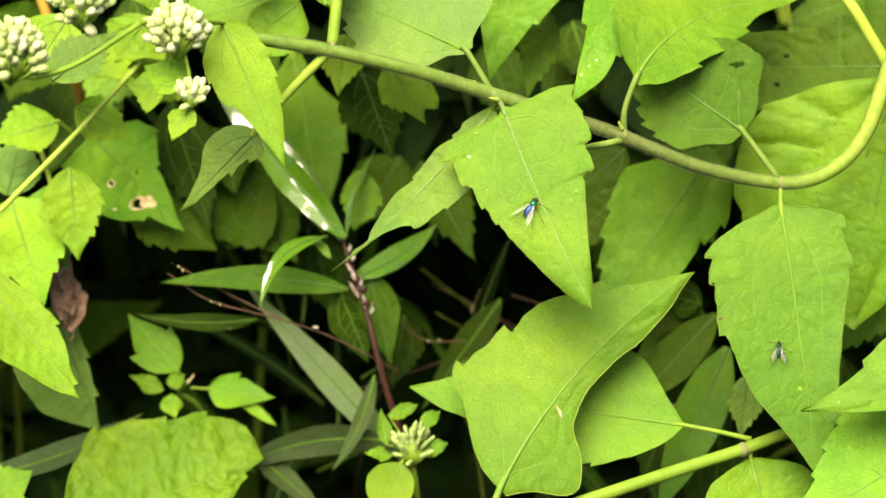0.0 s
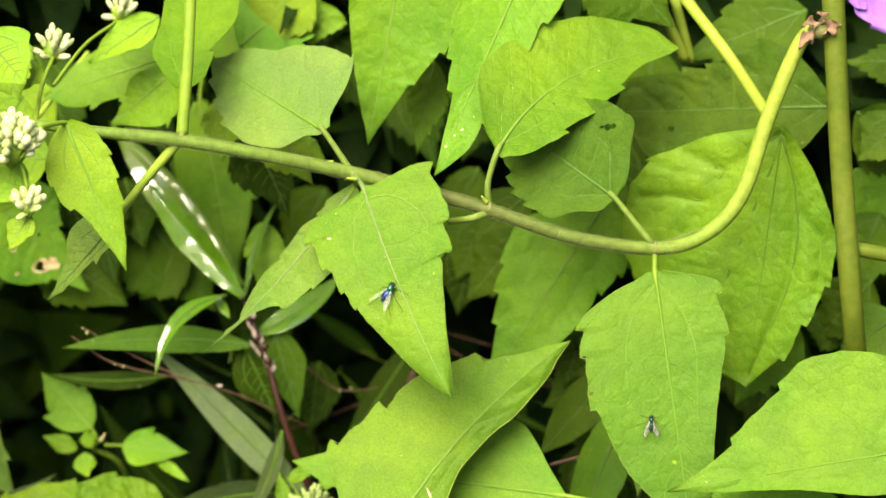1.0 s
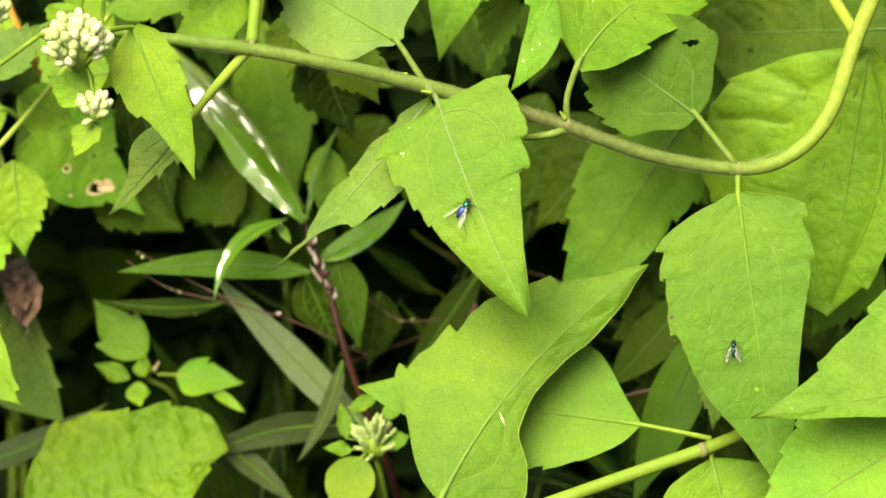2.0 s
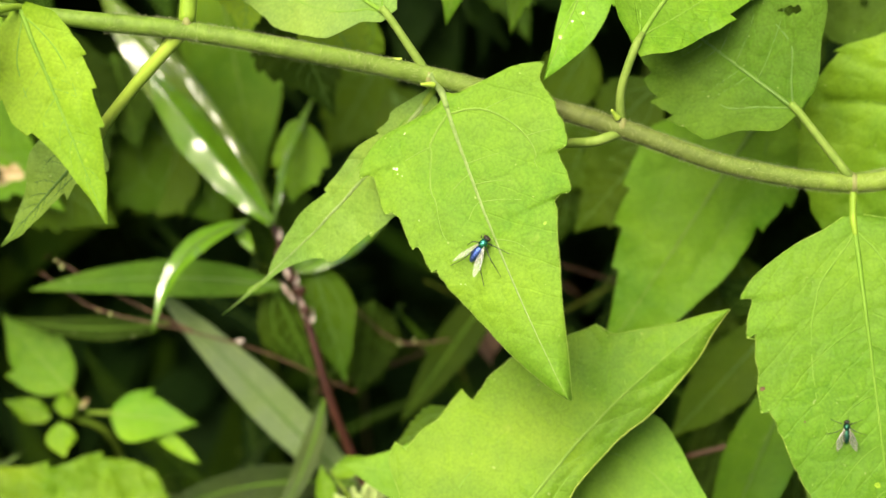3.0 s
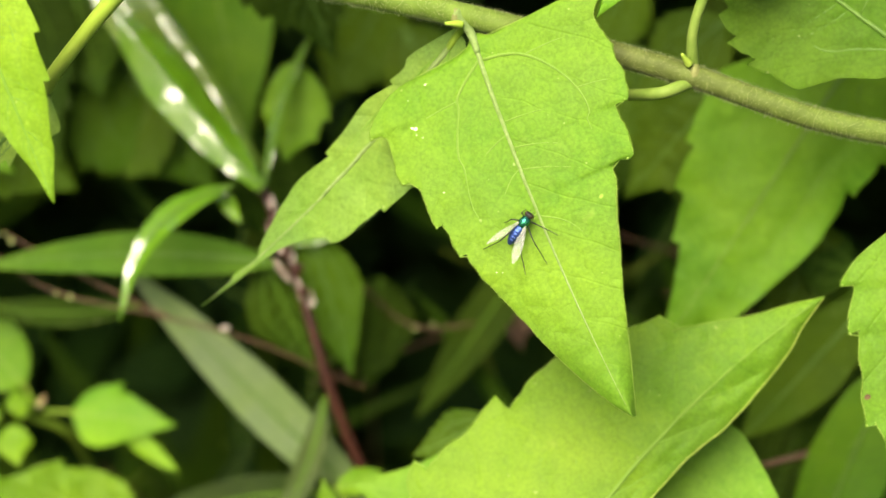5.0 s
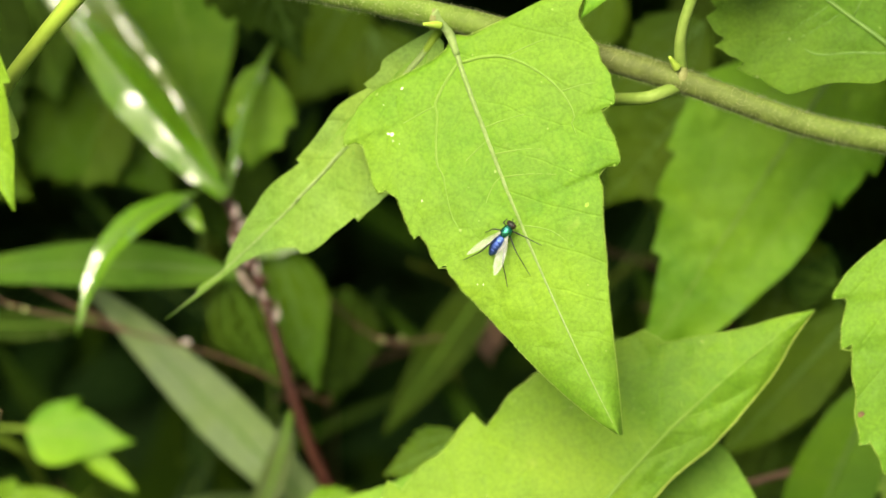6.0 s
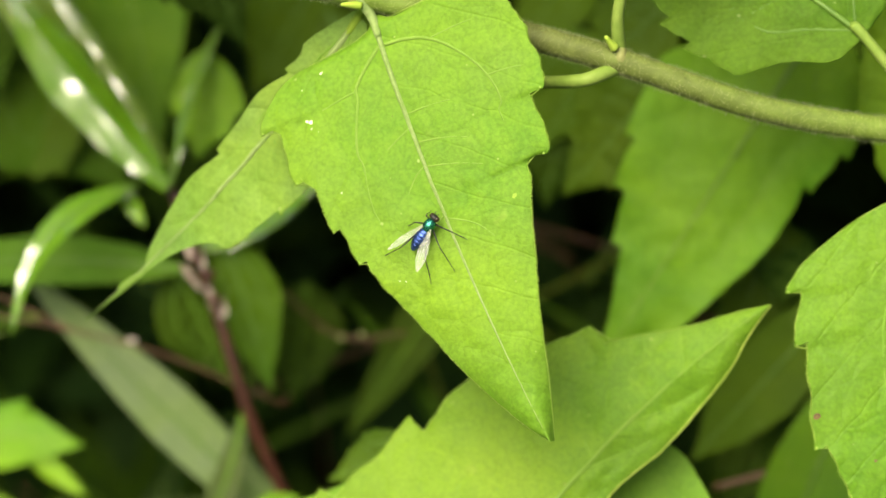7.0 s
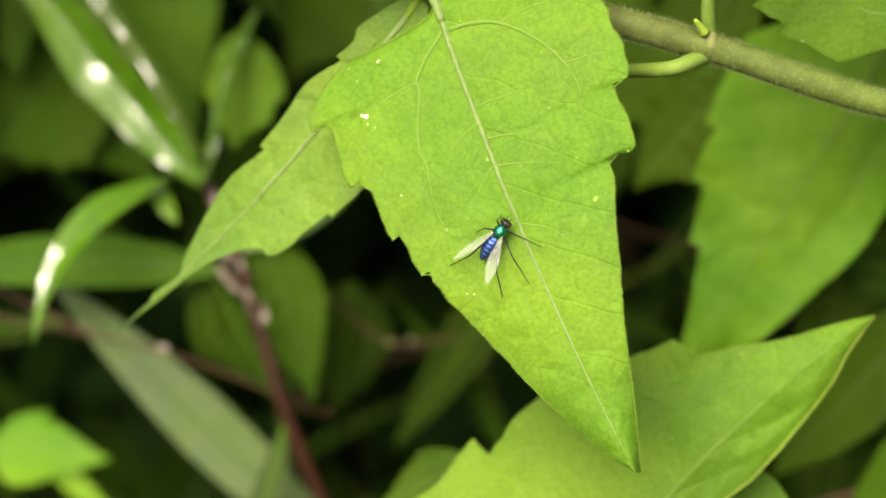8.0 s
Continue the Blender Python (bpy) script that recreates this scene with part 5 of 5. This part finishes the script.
    lance(red_plant, q, q + d * sheath.uniform(3.0, 6.5), sheath.uniform(0.35, 0.75), PAPER, "pale papery sliver at a stem joint, partly a painted highlight" if k == 0 else "", n=(0.5 * math.cos(a), 0.35, 1), fold=24, vein_r=0, rows=12, cols=3)

# ---- grey blades ----
grey_plant = thing("grey_bladed_weed", (-29, -51.9, -110), "weed with long grey-green blades", "plant")
lance(grey_plant, (-25.4, -58.9, -112), (-77.5, -5.4, -104), 5.4, LEAF_GREY, "long pale grey-green blade", n=(0.2, 0.2, 1), fold=3, widest=0.45)
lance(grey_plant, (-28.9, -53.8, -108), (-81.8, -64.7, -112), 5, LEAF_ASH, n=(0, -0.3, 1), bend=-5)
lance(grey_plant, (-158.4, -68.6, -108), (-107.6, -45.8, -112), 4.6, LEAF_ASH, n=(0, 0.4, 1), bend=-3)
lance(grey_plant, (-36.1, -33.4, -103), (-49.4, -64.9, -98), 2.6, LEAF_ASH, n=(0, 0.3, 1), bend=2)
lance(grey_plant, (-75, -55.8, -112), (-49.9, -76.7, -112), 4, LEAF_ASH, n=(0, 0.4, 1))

lance(grey_plant, (-73.1, -15.4, -110), (-112, -14.1, -114), 3.0, LEAF_DARK, n=(0, 0.2, 1), bend=2)

# ---- dry twig ----
twig = thing("dry_twig", (-37.9, -28, -100), "thin reddish dry twig with small seeds", "twig")
stem("stem", [(-29.1, -31.7, -102), (-50.2, -22.3, -99), (-67.7, -17.4, -97), (-88.7, -12.3, -97), (-102.2, -3.6, -99)], [0.2, 0.26, 0.24, 0.16], TWIG, twig)
stem("stem", [(-65.9, -17.7, -97), (-83.7, -9.3, -99), (-99, -0.7, -101)], [0.26, 0.2], TWIG, twig)
stem("stem", [(46.5, -46, -80), (64.4, -41.4, -80)], [0.6, 0.6], TWIG, twig)
stem("stem", [(-29.7, -11.8, -120), (-18.7, -20, -112), (-6.3, -19.6, -112)], [0.25, 0.25], TWIG, twig)
for k, p in enumerate(((-100.6, 0, -101), (-98.8, -1, -101), (-97.3, -2.4, -100), (-94.9, -7.7, -98), (-88.2, -12.7, -97), (-85.5, -13.4, -97), (-22.7, -18.3, -112), (-18.4, -20.2, -112), (-14.8, -19.7, -112), (-10.2, -20.7, -112))):
    part("seed", *ball(at(p), (0.00030 + 0.00012 * (k % 3)), 5, 7, (0.7, 0.8 + 0.5 * (k % 4), 0.7)), BUD if k % 3 else TWIG, twig)
part("seed", *ball(at((-55.4, -19.7, -97)), 0.0007, 6, 8, (1.5, 0.7, 0.7)), PAPER, twig, "pale papery seed husk")


# ---- seedling ----
seedling = thing("seedling", (-94.5, -36.1, -117), "small bright weed seedling with toothed leaves", "plant")
stem("stem", [(-93.9, -34.8, -116), (-97.1, -37.7, -120), (-89.2, -43.3, -130), (-86.7, -62.6, -170)], [0.9, 0.8, 0.8], STEM, seedling)
leaf(seedling, (-97.6, -31.5, -117), (-114.3, -13.2, -118.5), ovate(8.5, 0.4, 1.2), ovate(7, 0.4, 1.2), LEAF, "", [(-95.4, -35.4, -117)], 0.5, n=(0, 0.2, 1), teeth_l=(0.5,), teeth_r=(0.5,), vein_r=0.25)
leaf(seedling, (-87.9, -37, -117), (-66.2, -39.6, -114), ovate(6.5, 0.3), ovate(7, 0.3), LEAF, "", [(-93.6, -36.8, -117)], 0.5, n=(0, 0.4, 1), teeth_l=(0.4,), vein_r=0.25)
for b, t, w in (((-102, -38.1, -116), (-112.9, -33.9, -114), 3), ((-100.6, -36.3, -116), (-95.3, -33.3, -112), 3), ((-100.2, -39.5, -116), (-98.1, -47.5, -112), 3.6)):
    leaf(seedling, b, t, ovate(w, 0.45, 1.5), ovate(w, 0.45, 1.5), LEAF_YOUNG, vein_r=0.2, rows=24, cols=5)

lance(seedling, (-77.6, -40.7, -116), (-65.8, -49.0, -112), 1.9, LEAF_YOUNG, "narrow young leaf", n=(0, 0.3, 1), vein_r=0.15)
stem("bud", [(-94.4, -35.6, -115), (-92.6, -33.6, -111)], [0.5, 0.3], SCAR, seedling, "dry brownish bud tip")

# ---- broad leaf at the foot ----
foot_plant = thing("broad_leaved_weed", (-104.9, -74, -100), "weed with a broad puckered bright leaf", "plant")
leaf(foot_plant, (-131.3, -84.8, -96), (-70, -61, -102), [(0, 2), (0.161, 19.1), (0.316, 27.6), (0.444, 27.1), (0.632, 22.5), (0.822, 20.3), (0.98, 12.7), (1, 0.05)], [(0, 2), (0.434, 16.3), (0.736, 11.8), (0.886, 2.36), (0.943, 1.06), (1, 0.05)], n=(0, 0.4, 1), teeth_l=(0.161, 0.316, 0.632, 0.822,), teeth_r=(0.886,), tooth=1.1,
     mat=LEAF_YOUNG, label="broad puckered bright green leaf", groove=1.3, crumple=1.2, quilt=0.5, wave=1.4, laterals=6, rows=110, cols=26, vein_mat=VEIN_SIDE, side_mat=VEIN_SUNK)
leaf(foot_plant, (-156.9, -79.6, -95), (-140.4, -67.5, -92), ovate(12), ovate(12), LEAF_YOUNG, n=(0, 0.4, 1))

# ---- bud cluster ----
bud_plant = thing("budding_weed", (-27.6, -56.9, -80), "weed with a cluster of pale green buds", "plant")
flower_head(bud_plant, (-25.8, -58.9, -80), 6.5, 22, 8, 2.3, 0.0, BUD_GREEN, 0.8)
stem("stem", [(-26.4, -60.2, -82), (-23.2, -73.5, -92), (-19.7, -92.2, -120)], [0.9, 1.0], STEM, bud_plant)
ROUND = [(0, 0.6), (0.08, 3.4), (0.25, 6.2), (0.5, 7.4), (0.75, 6.0), (0.92, 3.0), (1, 0.2)]
leaf(bud_plant, (-29.6, -64.0, -80), (-36.5, -79.0, -76), ROUND, ROUND, LEAF_YOUNG, "rounded smooth green leaf", [(-26.4, -60.2, -82)], 0.5, n=(0, 0.3, 1), vein_r=0.2, serrate=False, wave=0.2)
for b, e, w in (((-33.2, -49.8, -81), (-24.6, -46.0, -78), 2.6), ((-23.5, -60.6, -80), (-15.4, -57.6, -78), 3.2), ((-32.6, -61.8, -80), (-41.0, -61.3, -78), 2.4), ((-34.0, -58.5, -80), (-36.0, -47.5, -80), 2.4), ((-23.6, -52.4, -80), (-17.5, -47.2, -82), 2.6)):
    leaf(bud_plant, b, e, ovate(w, 0.45, 1.5), ovate(w, 0.45, 1.5), LEAF_YOUNG, "", [(-26.4, -59.5, -82)], 0.3, n=(0, 0.3, 1), vein_r=0.15, serrate=False, rows=24, cols=5)

# ---- leaves behind the vine ----
back_plant = thing("shaded_weed", (-56.9, 44.5, -70), "taller weed with large dull leaves behind the vine", "plant")
leaf(back_plant, (-63.4, 74.1, -114), (-52.1, 16, -122), [(0, 2), (0.177, 6.32), (0.37, 13.6), (0.571, 10.7), (0.712, 7.47), (0.856, 3.36), (1, 0.05)], [(0, 2), (0.158, 9.23), (0.336, 12.2), (0.624, 10.1), (0.893, 3.96), (0.947, 1.78), (1, 0.05)], n=(0, 0.3, 1), teeth_l=(0.37, 0.571,), tooth=1.2, mat=LEAF, label="large dull green leaf hanging down", petiole=[(-62.8, 81.3, -113)], petiole_r=0.6, groove=0.5)
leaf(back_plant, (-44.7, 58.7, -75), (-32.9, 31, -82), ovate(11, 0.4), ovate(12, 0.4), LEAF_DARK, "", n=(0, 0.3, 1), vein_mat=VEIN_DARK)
leaf(back_plant, (-50.9, 64.8, -60), (-52.3, 45.8, -64), ovate(7, 0.4), ovate(7, 0.4), LEAF_PALE, "", n=(0, 0.3, 1))
leaf(back_plant, (-37.2, 56.5, -60), (-25, 38.4, -64), ovate(8, 0.4), ovate(9, 0.4), LEAF_PALE, "", n=(0, 0.3, 1))
leaf(back_plant, (-68.1, 77, -58), (-106.6, 65.8, -64), [(0, 2), (0.27, 7.74), (0.431, 8.12), (0.66, 8.2), (0.842, 5.59), (0.921, 2.52), (1, 0.05)], [(0, 2), (0.0949, 7.06), (0.397, 9.35), (0.731, 6.28), (0.865, 2.83), (1, 0.05)], n=(0, 0.2, 1), teeth_l=(0.431, 0.66,), tooth=1.2, mat=LEAF, label="green leaf spreading sideways")
leaf(back_plant, (-65.5, 70.5, -48), (-85.6, 55.9, -58), [(0, 2), (0.0837, 9.96), (0.419, 11.6), (0.7, 6.81), (0.85, 3.06), (1, 0.05)], [(0, 2), (0.178, 4.86), (0.431, 6.94), (0.737, 3.5), (0.869, 1.57), (1, 0.05)], n=(0, 0.2, 1), teeth_l=(0.419,), teeth_r=(0.737,), tooth=1.2, mat=LEAF)
leaf(back_plant, (-40.5, 92.4, -80), (-65.5, 97, -84), ovate(16, 0.4), ovate(14, 0.4), mat=LEAF, n=(0, 0.2, 1))
leaf(back_plant, (-27.8, 104.3, -70), (-45.4, 82.5, -76), ovate(12, 0.4), ovate(14, 0.4), mat=LEAF_PALE, n=(0, 0.2, 1))
leaf(back_plant, (-24.4, 98.3, -75), (-26.3, 83.3, -78), ovate(10, 0.4), ovate(9, 0.4), mat=LEAF, n=(0, 0.2, 1))
leaf(back_plant, (-54.5, 63.6, -70), (-48.9, 53.4, -72), ovate(5, 0.4), ovate(5, 0.4), mat=LEAF_YOUNG, n=(0, 0.2, 1), vein_r=0.25)
leaf(back_plant, (12, 75.4, -60), (6.4, 47.6, -66), ovate(6, 0.4), ovate(6, 0.4), mat=LEAF, n=(0, 0.2, 1), vein_r=0.3)
leaf(back_plant, (61.9, -18.1, -95), (45.6, -26.9, -100), ovate(10, 0.4), ovate(9, 0.4), mat=LEAF_DEEP, n=(0, 0.3, 1), vein_r=0.3)
leaf(back_plant, (68.4, -12.4, -95), (56.6, -13.7, -100), ovate(8, 0.4), ovate(8, 0.4), mat=LEAF_DEEP, n=(0, 0.3, 1), vein_r=0.3)
leaf(back_plant, (73.6, -37.1, -60), (71.7, -56.8, -64), ovate(6, 0.4), ovate(5, 0.4), mat=LEAF_DULL, n=(0, 0.3, 1), vein_r=0.3)
lance(back_plant, (71, -25.9, -75), (50.6, -76.9, -85), 8, LEAF_STRAP, "dark green strap-shaped blade", n=(0, 0.3, 1))
lance(back_plant, (6.3, -4.2, -120), (-18.5, -40, -128), 5, LEAF_DARK, n=(0, 0.3, 1))
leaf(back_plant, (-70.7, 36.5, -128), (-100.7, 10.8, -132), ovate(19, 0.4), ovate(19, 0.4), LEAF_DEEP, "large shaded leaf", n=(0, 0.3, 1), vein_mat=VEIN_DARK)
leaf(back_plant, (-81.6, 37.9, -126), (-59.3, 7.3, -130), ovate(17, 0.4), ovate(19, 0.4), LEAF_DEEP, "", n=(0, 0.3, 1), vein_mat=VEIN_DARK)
leaf(back_plant, (24.1, 29.4, -100), (19.4, 2.9, -110), ovate(12, 0.4), ovate(12, 0.4), LEAF_DARK, "", n=(0, 0.3, 1), vein_mat=VEIN_DARK)

leaf(back_plant, (-47.8, 83.1, -72), (-17.6, 110.3, -80), ovate(13, 0.4), ovate(13, 0.4), mat=LEAF, n=(0, 0.2, 1))
leaf(back_plant, (-24, 51.6, -62), (-31, 43.6, -66), ovate(7, 0.4), ovate(7, 0.4), mat=LEAF_PALE, n=(0, 0.2, 1))
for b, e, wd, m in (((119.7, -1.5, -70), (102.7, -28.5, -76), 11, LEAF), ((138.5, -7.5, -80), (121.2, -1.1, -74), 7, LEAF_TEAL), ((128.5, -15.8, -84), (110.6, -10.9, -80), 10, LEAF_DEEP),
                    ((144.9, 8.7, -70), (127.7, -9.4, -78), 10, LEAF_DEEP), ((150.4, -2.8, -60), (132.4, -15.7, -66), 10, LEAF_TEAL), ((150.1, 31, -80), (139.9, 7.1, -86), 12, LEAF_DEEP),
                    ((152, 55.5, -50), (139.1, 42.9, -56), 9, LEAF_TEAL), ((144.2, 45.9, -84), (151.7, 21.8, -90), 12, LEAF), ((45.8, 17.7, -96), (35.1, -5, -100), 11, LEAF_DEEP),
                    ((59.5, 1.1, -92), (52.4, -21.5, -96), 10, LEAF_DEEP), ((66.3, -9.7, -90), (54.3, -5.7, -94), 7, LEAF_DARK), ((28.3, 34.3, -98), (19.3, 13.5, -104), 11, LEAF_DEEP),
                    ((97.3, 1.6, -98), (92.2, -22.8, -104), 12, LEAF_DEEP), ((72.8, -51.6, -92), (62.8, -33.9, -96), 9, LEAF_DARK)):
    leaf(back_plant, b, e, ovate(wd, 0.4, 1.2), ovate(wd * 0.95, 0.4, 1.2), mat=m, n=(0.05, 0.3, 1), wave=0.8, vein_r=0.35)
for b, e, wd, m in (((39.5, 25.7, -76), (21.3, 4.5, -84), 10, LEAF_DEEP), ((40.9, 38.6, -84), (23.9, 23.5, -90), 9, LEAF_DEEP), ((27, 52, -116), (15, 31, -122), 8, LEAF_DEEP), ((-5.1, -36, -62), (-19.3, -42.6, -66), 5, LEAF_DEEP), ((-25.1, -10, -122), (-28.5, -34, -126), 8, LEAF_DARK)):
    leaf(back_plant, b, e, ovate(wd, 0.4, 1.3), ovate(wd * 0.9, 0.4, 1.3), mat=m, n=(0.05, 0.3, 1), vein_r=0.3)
lance(back_plant, (70.2, -13.4, -86), (43.8, -42.5, -92), 7, LEAF_DEEP, "broad dim green blade", n=(0.1, 0.3, 1), widest=0.5)
# brown dead leaves hanging in the hollow
for k, (b, e, w) in enumerate((((2, -8, -138), (4, -26, -136), 4.0), ((4, 4, -140), (0, -10, -140), 3.2))):
    lance(back_plant, b, e, w, DEAD, "brown dead leaf in the hollow" if k == 0 else "", n=(0.3, 0.2, 1), fold=24, wave=1.6, crumple=1.2, seed=k, vein_r=0, rows=24, cols=6)
# thin blades and stalks in the hollow, shade painted into the blades' dark greens
hollow = random.Random(77)
for k in range(44):
    b = Vector((hollow.uniform(-72, 98), hollow.uniform(-80, 0), -hollow.uniform(132, 225)))
    d = Vector((hollow.gauss(0, 0.7), hollow.uniform(0.2, 1.0), hollow.uniform(-0.1, 0.4))).normalized()
    if k % 4 == 3:
        stem("stalk", [b, b + d * 22 + Vector((2, 0, 0)), b + d * 44], [0.35, 0.25], TWIG if k % 8 == 3 else STEM_BROWN, back_plant, sides=6, steps=5)
    else:
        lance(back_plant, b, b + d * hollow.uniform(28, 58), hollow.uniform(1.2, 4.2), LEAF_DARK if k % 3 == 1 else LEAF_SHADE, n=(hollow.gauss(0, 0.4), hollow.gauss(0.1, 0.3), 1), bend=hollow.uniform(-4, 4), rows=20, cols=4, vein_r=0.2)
leaf_rnd = random.Random(41)
for k in range(46):
    u, v = (leaf_rnd.uniform(-135, 165), leaf_rnd.uniform(20, 112)) if k < 34 else (leaf_rnd.uniform(30, 125), leaf_rnd.uniform(-60, -5))
    b = Vector((u, v, -leaf_rnd.uniform(112, 165)))
    e = b + Vector((leaf_rnd.uniform(-22, 22), -leaf_rnd.uniform(22, 44), leaf_rnd.uniform(-4, 10)))
    w = leaf_rnd.uniform(7, 13)
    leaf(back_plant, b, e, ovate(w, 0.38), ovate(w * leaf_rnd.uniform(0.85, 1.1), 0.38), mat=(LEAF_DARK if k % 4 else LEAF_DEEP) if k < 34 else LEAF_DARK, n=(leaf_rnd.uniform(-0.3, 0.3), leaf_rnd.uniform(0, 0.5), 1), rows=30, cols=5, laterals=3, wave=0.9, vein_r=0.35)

# stalks that carry the plants down to the soil
for plant, p, r, m in ((low_plant, (108.8, -48.6, -40), 1.8, STEM), (front_plant, (166.8, -42.9, 14), 1.6, STEM), (cane, (139.1, -43.3, -60), 3.0, STEM_BROWN),
                       (flower_plant, (-169.7, 13.4, 28), 1.2, STEM), (yellow_plant, (-156, 2.5, -66), 1.2, STEM_BROWN), (left_plant, (-163.5, -6.4, -62), 1.4, STEM),
                       (red_plant, (-14.4, -90.3, -140), 1.8, STEM_RED), (grey_plant, (-25.4, -58.9, -112), 1.4, STEM), (seedling, (-86.7, -62.6, -170), 0.9, STEM), (foot_plant, (-131.3, -84.8, -96), 1.4, STEM),
                       (bud_plant, (-19.7, -92.2, -120), 1.1, STEM), (back_plant, (-62.9, 81.5, -114), 1.2, STEM), (twig, (-29.1, -31.7, -102), 0.5, TWIG), (vine, (117.6, 72.1, -2), 1.9, STEM)):
    g = rooted(p)
    if plant is vine:
        continue
    g = (g[0], g[1] + 40, g[2] - 51)
    stem("stem", [p, (p[0], p[1] - 4, min(p[2] - 110, -220)), (p[0], p[1] - 70, min(p[2] - 190, -330)), g], [r * 0.8, r * 0.8, r * 1.1], m, plant, steps=6, sides=8)

# ---- undergrowth ----
def undergrowth():
    """Many small leaves and stalks filling the bank behind, painted dark for shade."""
    rnd = random.Random(11)
    verts, faces = [], []
    for i in range(14500):
        u, v, w = rnd.uniform(-420, 420) * rnd.uniform(0.8, 1.25), rnd.uniform(-330, 420), -rnd.uniform(340, 510)
        # Unseen leaves above, below and beside the view, added to block light into the hollow.
        if v > 270:
            w = -rnd.uniform(130, 420)
        if 130 < v < 270 or (v >= 270 and rnd.random() < 0.5):
            w = rnd.uniform(-320, -95)
        if i >= 12500:
            v, w = rnd.uniform(80, 210), rnd.uniform(-260, -150)
        if v < -150:
            w = rnd.uniform(-380, 90)
        if abs(u) > 330:
            w = rnd.uniform(-380, 60)
        b = Vector((u, v, w))
        if at(b).z < 0.02:
            continue
        d = Vector((rnd.gauss(0, 0.6), rnd.gauss(-0.5, 0.6), rnd.gauss(0.1, 0.4))).normalized()
        n = Vector((rnd.gauss(0, 0.4), rnd.gauss(0.3, 0.4), 1))
        n = (n - d * n.dot(d)).normalized()
        l = n.cross(d)
        length, wd = rnd.uniform(28, 75), rnd.uniform(4, 13)
        o = len(verts)
        for k, (s, f) in enumerate(((0, 0.05), (0.15, 0.8), (0.35, 1), (0.6, 0.66), (0.82, 0.25), (1, 0.01))):
            c = b + d * length * s + n * (8 * s * (1 - s))
            for side in (-1, 0, 1):
                verts.append(at(c + l * (side * wd * f) + n * (abs(side) * wd * f * 0.15)))
        for k in range(5):
            for j in range(2):
                q = o + k * 3 + j
                faces.append((q, q + 1, q + 4, q + 3))
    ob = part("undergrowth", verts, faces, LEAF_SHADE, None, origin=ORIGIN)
    tagged(ob, "mass of green weed leaves filling the bank, painted dark for shade", "undergrowth", kind="stuff")


undergrowth()


def weeds():
    """Low weeds standing on the soil all round."""
    rnd = random.Random(23)
    verts, faces = [], []
    for _ in range(44000):
        d = 0.12 + 11.0 * rnd.random() ** 1.45
        a = rnd.uniform(0, 2 * math.pi)
        x, y = d * math.cos(a), 0.25 + d * math.sin(a)
        low = -1.3 < y < 0.1 and abs(x) < 0.6
        b = Vector((x, y, rnd.uniform(-0.01, 0.16 if y > 0.3 else 0.03)))
        up = Vector((rnd.gauss(0, 0.5), rnd.gauss(0, 0.5), 1)).normalized()
        l = up.cross(Vector((rnd.gauss(0, 1), rnd.gauss(0, 1), 0.1))).normalized()
        n = up.cross(l)
        k = 1 + 1.6 * min(1, max(0, (d - 1.6) / 4))
        length, wd = rnd.uniform(0.08, 0.20) * (0.6 if low else k), rnd.uniform(0.008, 0.026) * k
        o = len(verts)
        for s, f in ((0, 0.1), (0.25, 0.85), (0.5, 1), (0.78, 0.55), (1, 0.02)):
            c = b + up * length * s - n * (0.35 * length * s * s)
            for side in (-1, 0, 1):
                verts.append(c + l * (side * wd * f) + n * (abs(side) * wd * f * 0.2))
        for k in range(4):
            for j in range(2):
                q = o + k * 3 + j
                faces.append((q, q + 1, q + 4, q + 3))
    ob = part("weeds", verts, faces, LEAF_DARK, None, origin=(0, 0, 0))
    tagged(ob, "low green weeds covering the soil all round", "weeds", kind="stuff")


weeds()

# the lens is focused on the leaf that carries the fly
cam.data.dof.focus_object = main_leaf
n0 = MAIN.n
fly_a = fly((-1.7, -2, -0.6), (0.63, 0.78, 0), n0, "blue-green metallic fly with clear wings, resting on a leaf", FLY_BLUE, (20, 22),
            ((1.5, 1.9, -2.2, 2.3, -4.5), (0.9, -0.4, -3.0, -1.7, -5.7), (0.3, -2.6, -2.3, -4.7, -4.2), (0.3, -3.2, 1.1, -5.5, 2.6), (0.9, 0.2, 1.6, -0.8, 2.5), (1.5, 1.8, 1.0, 2.4, 1.3)), 1.12, lean=(0.9, 0.25))
fly_b = fly((71, -37.8, -12), (0.02, 1, 0), SECOND.n, "green metallic fly with smoky wings, resting on a leaf", FLY_DEEP, (20, 20),
            ((1.5, 1.9, -1.6, 2.6, -3.6), (0.9, -0.2, -2.4, -0.8, -4.6), (0.3, -2.2, -2.2, -4.2, -3.2), (0.3, -2.2, 2.2, -4.2, 3.2), (0.9, -0.2, 2.4, -0.8, 4.6), (1.5, 1.9, 1.6, 2.6, 3.6)), 0.85, FLY_DEEP, FLY_SMOKE)


def motions():
    """The flies rest on their leaves."""
    for ob in (fly_a, fly_b):
        m = Matrix.Translation(PLACE[ob])
        walk(ob, [(0.0, m), (8.0, m)])


motions()
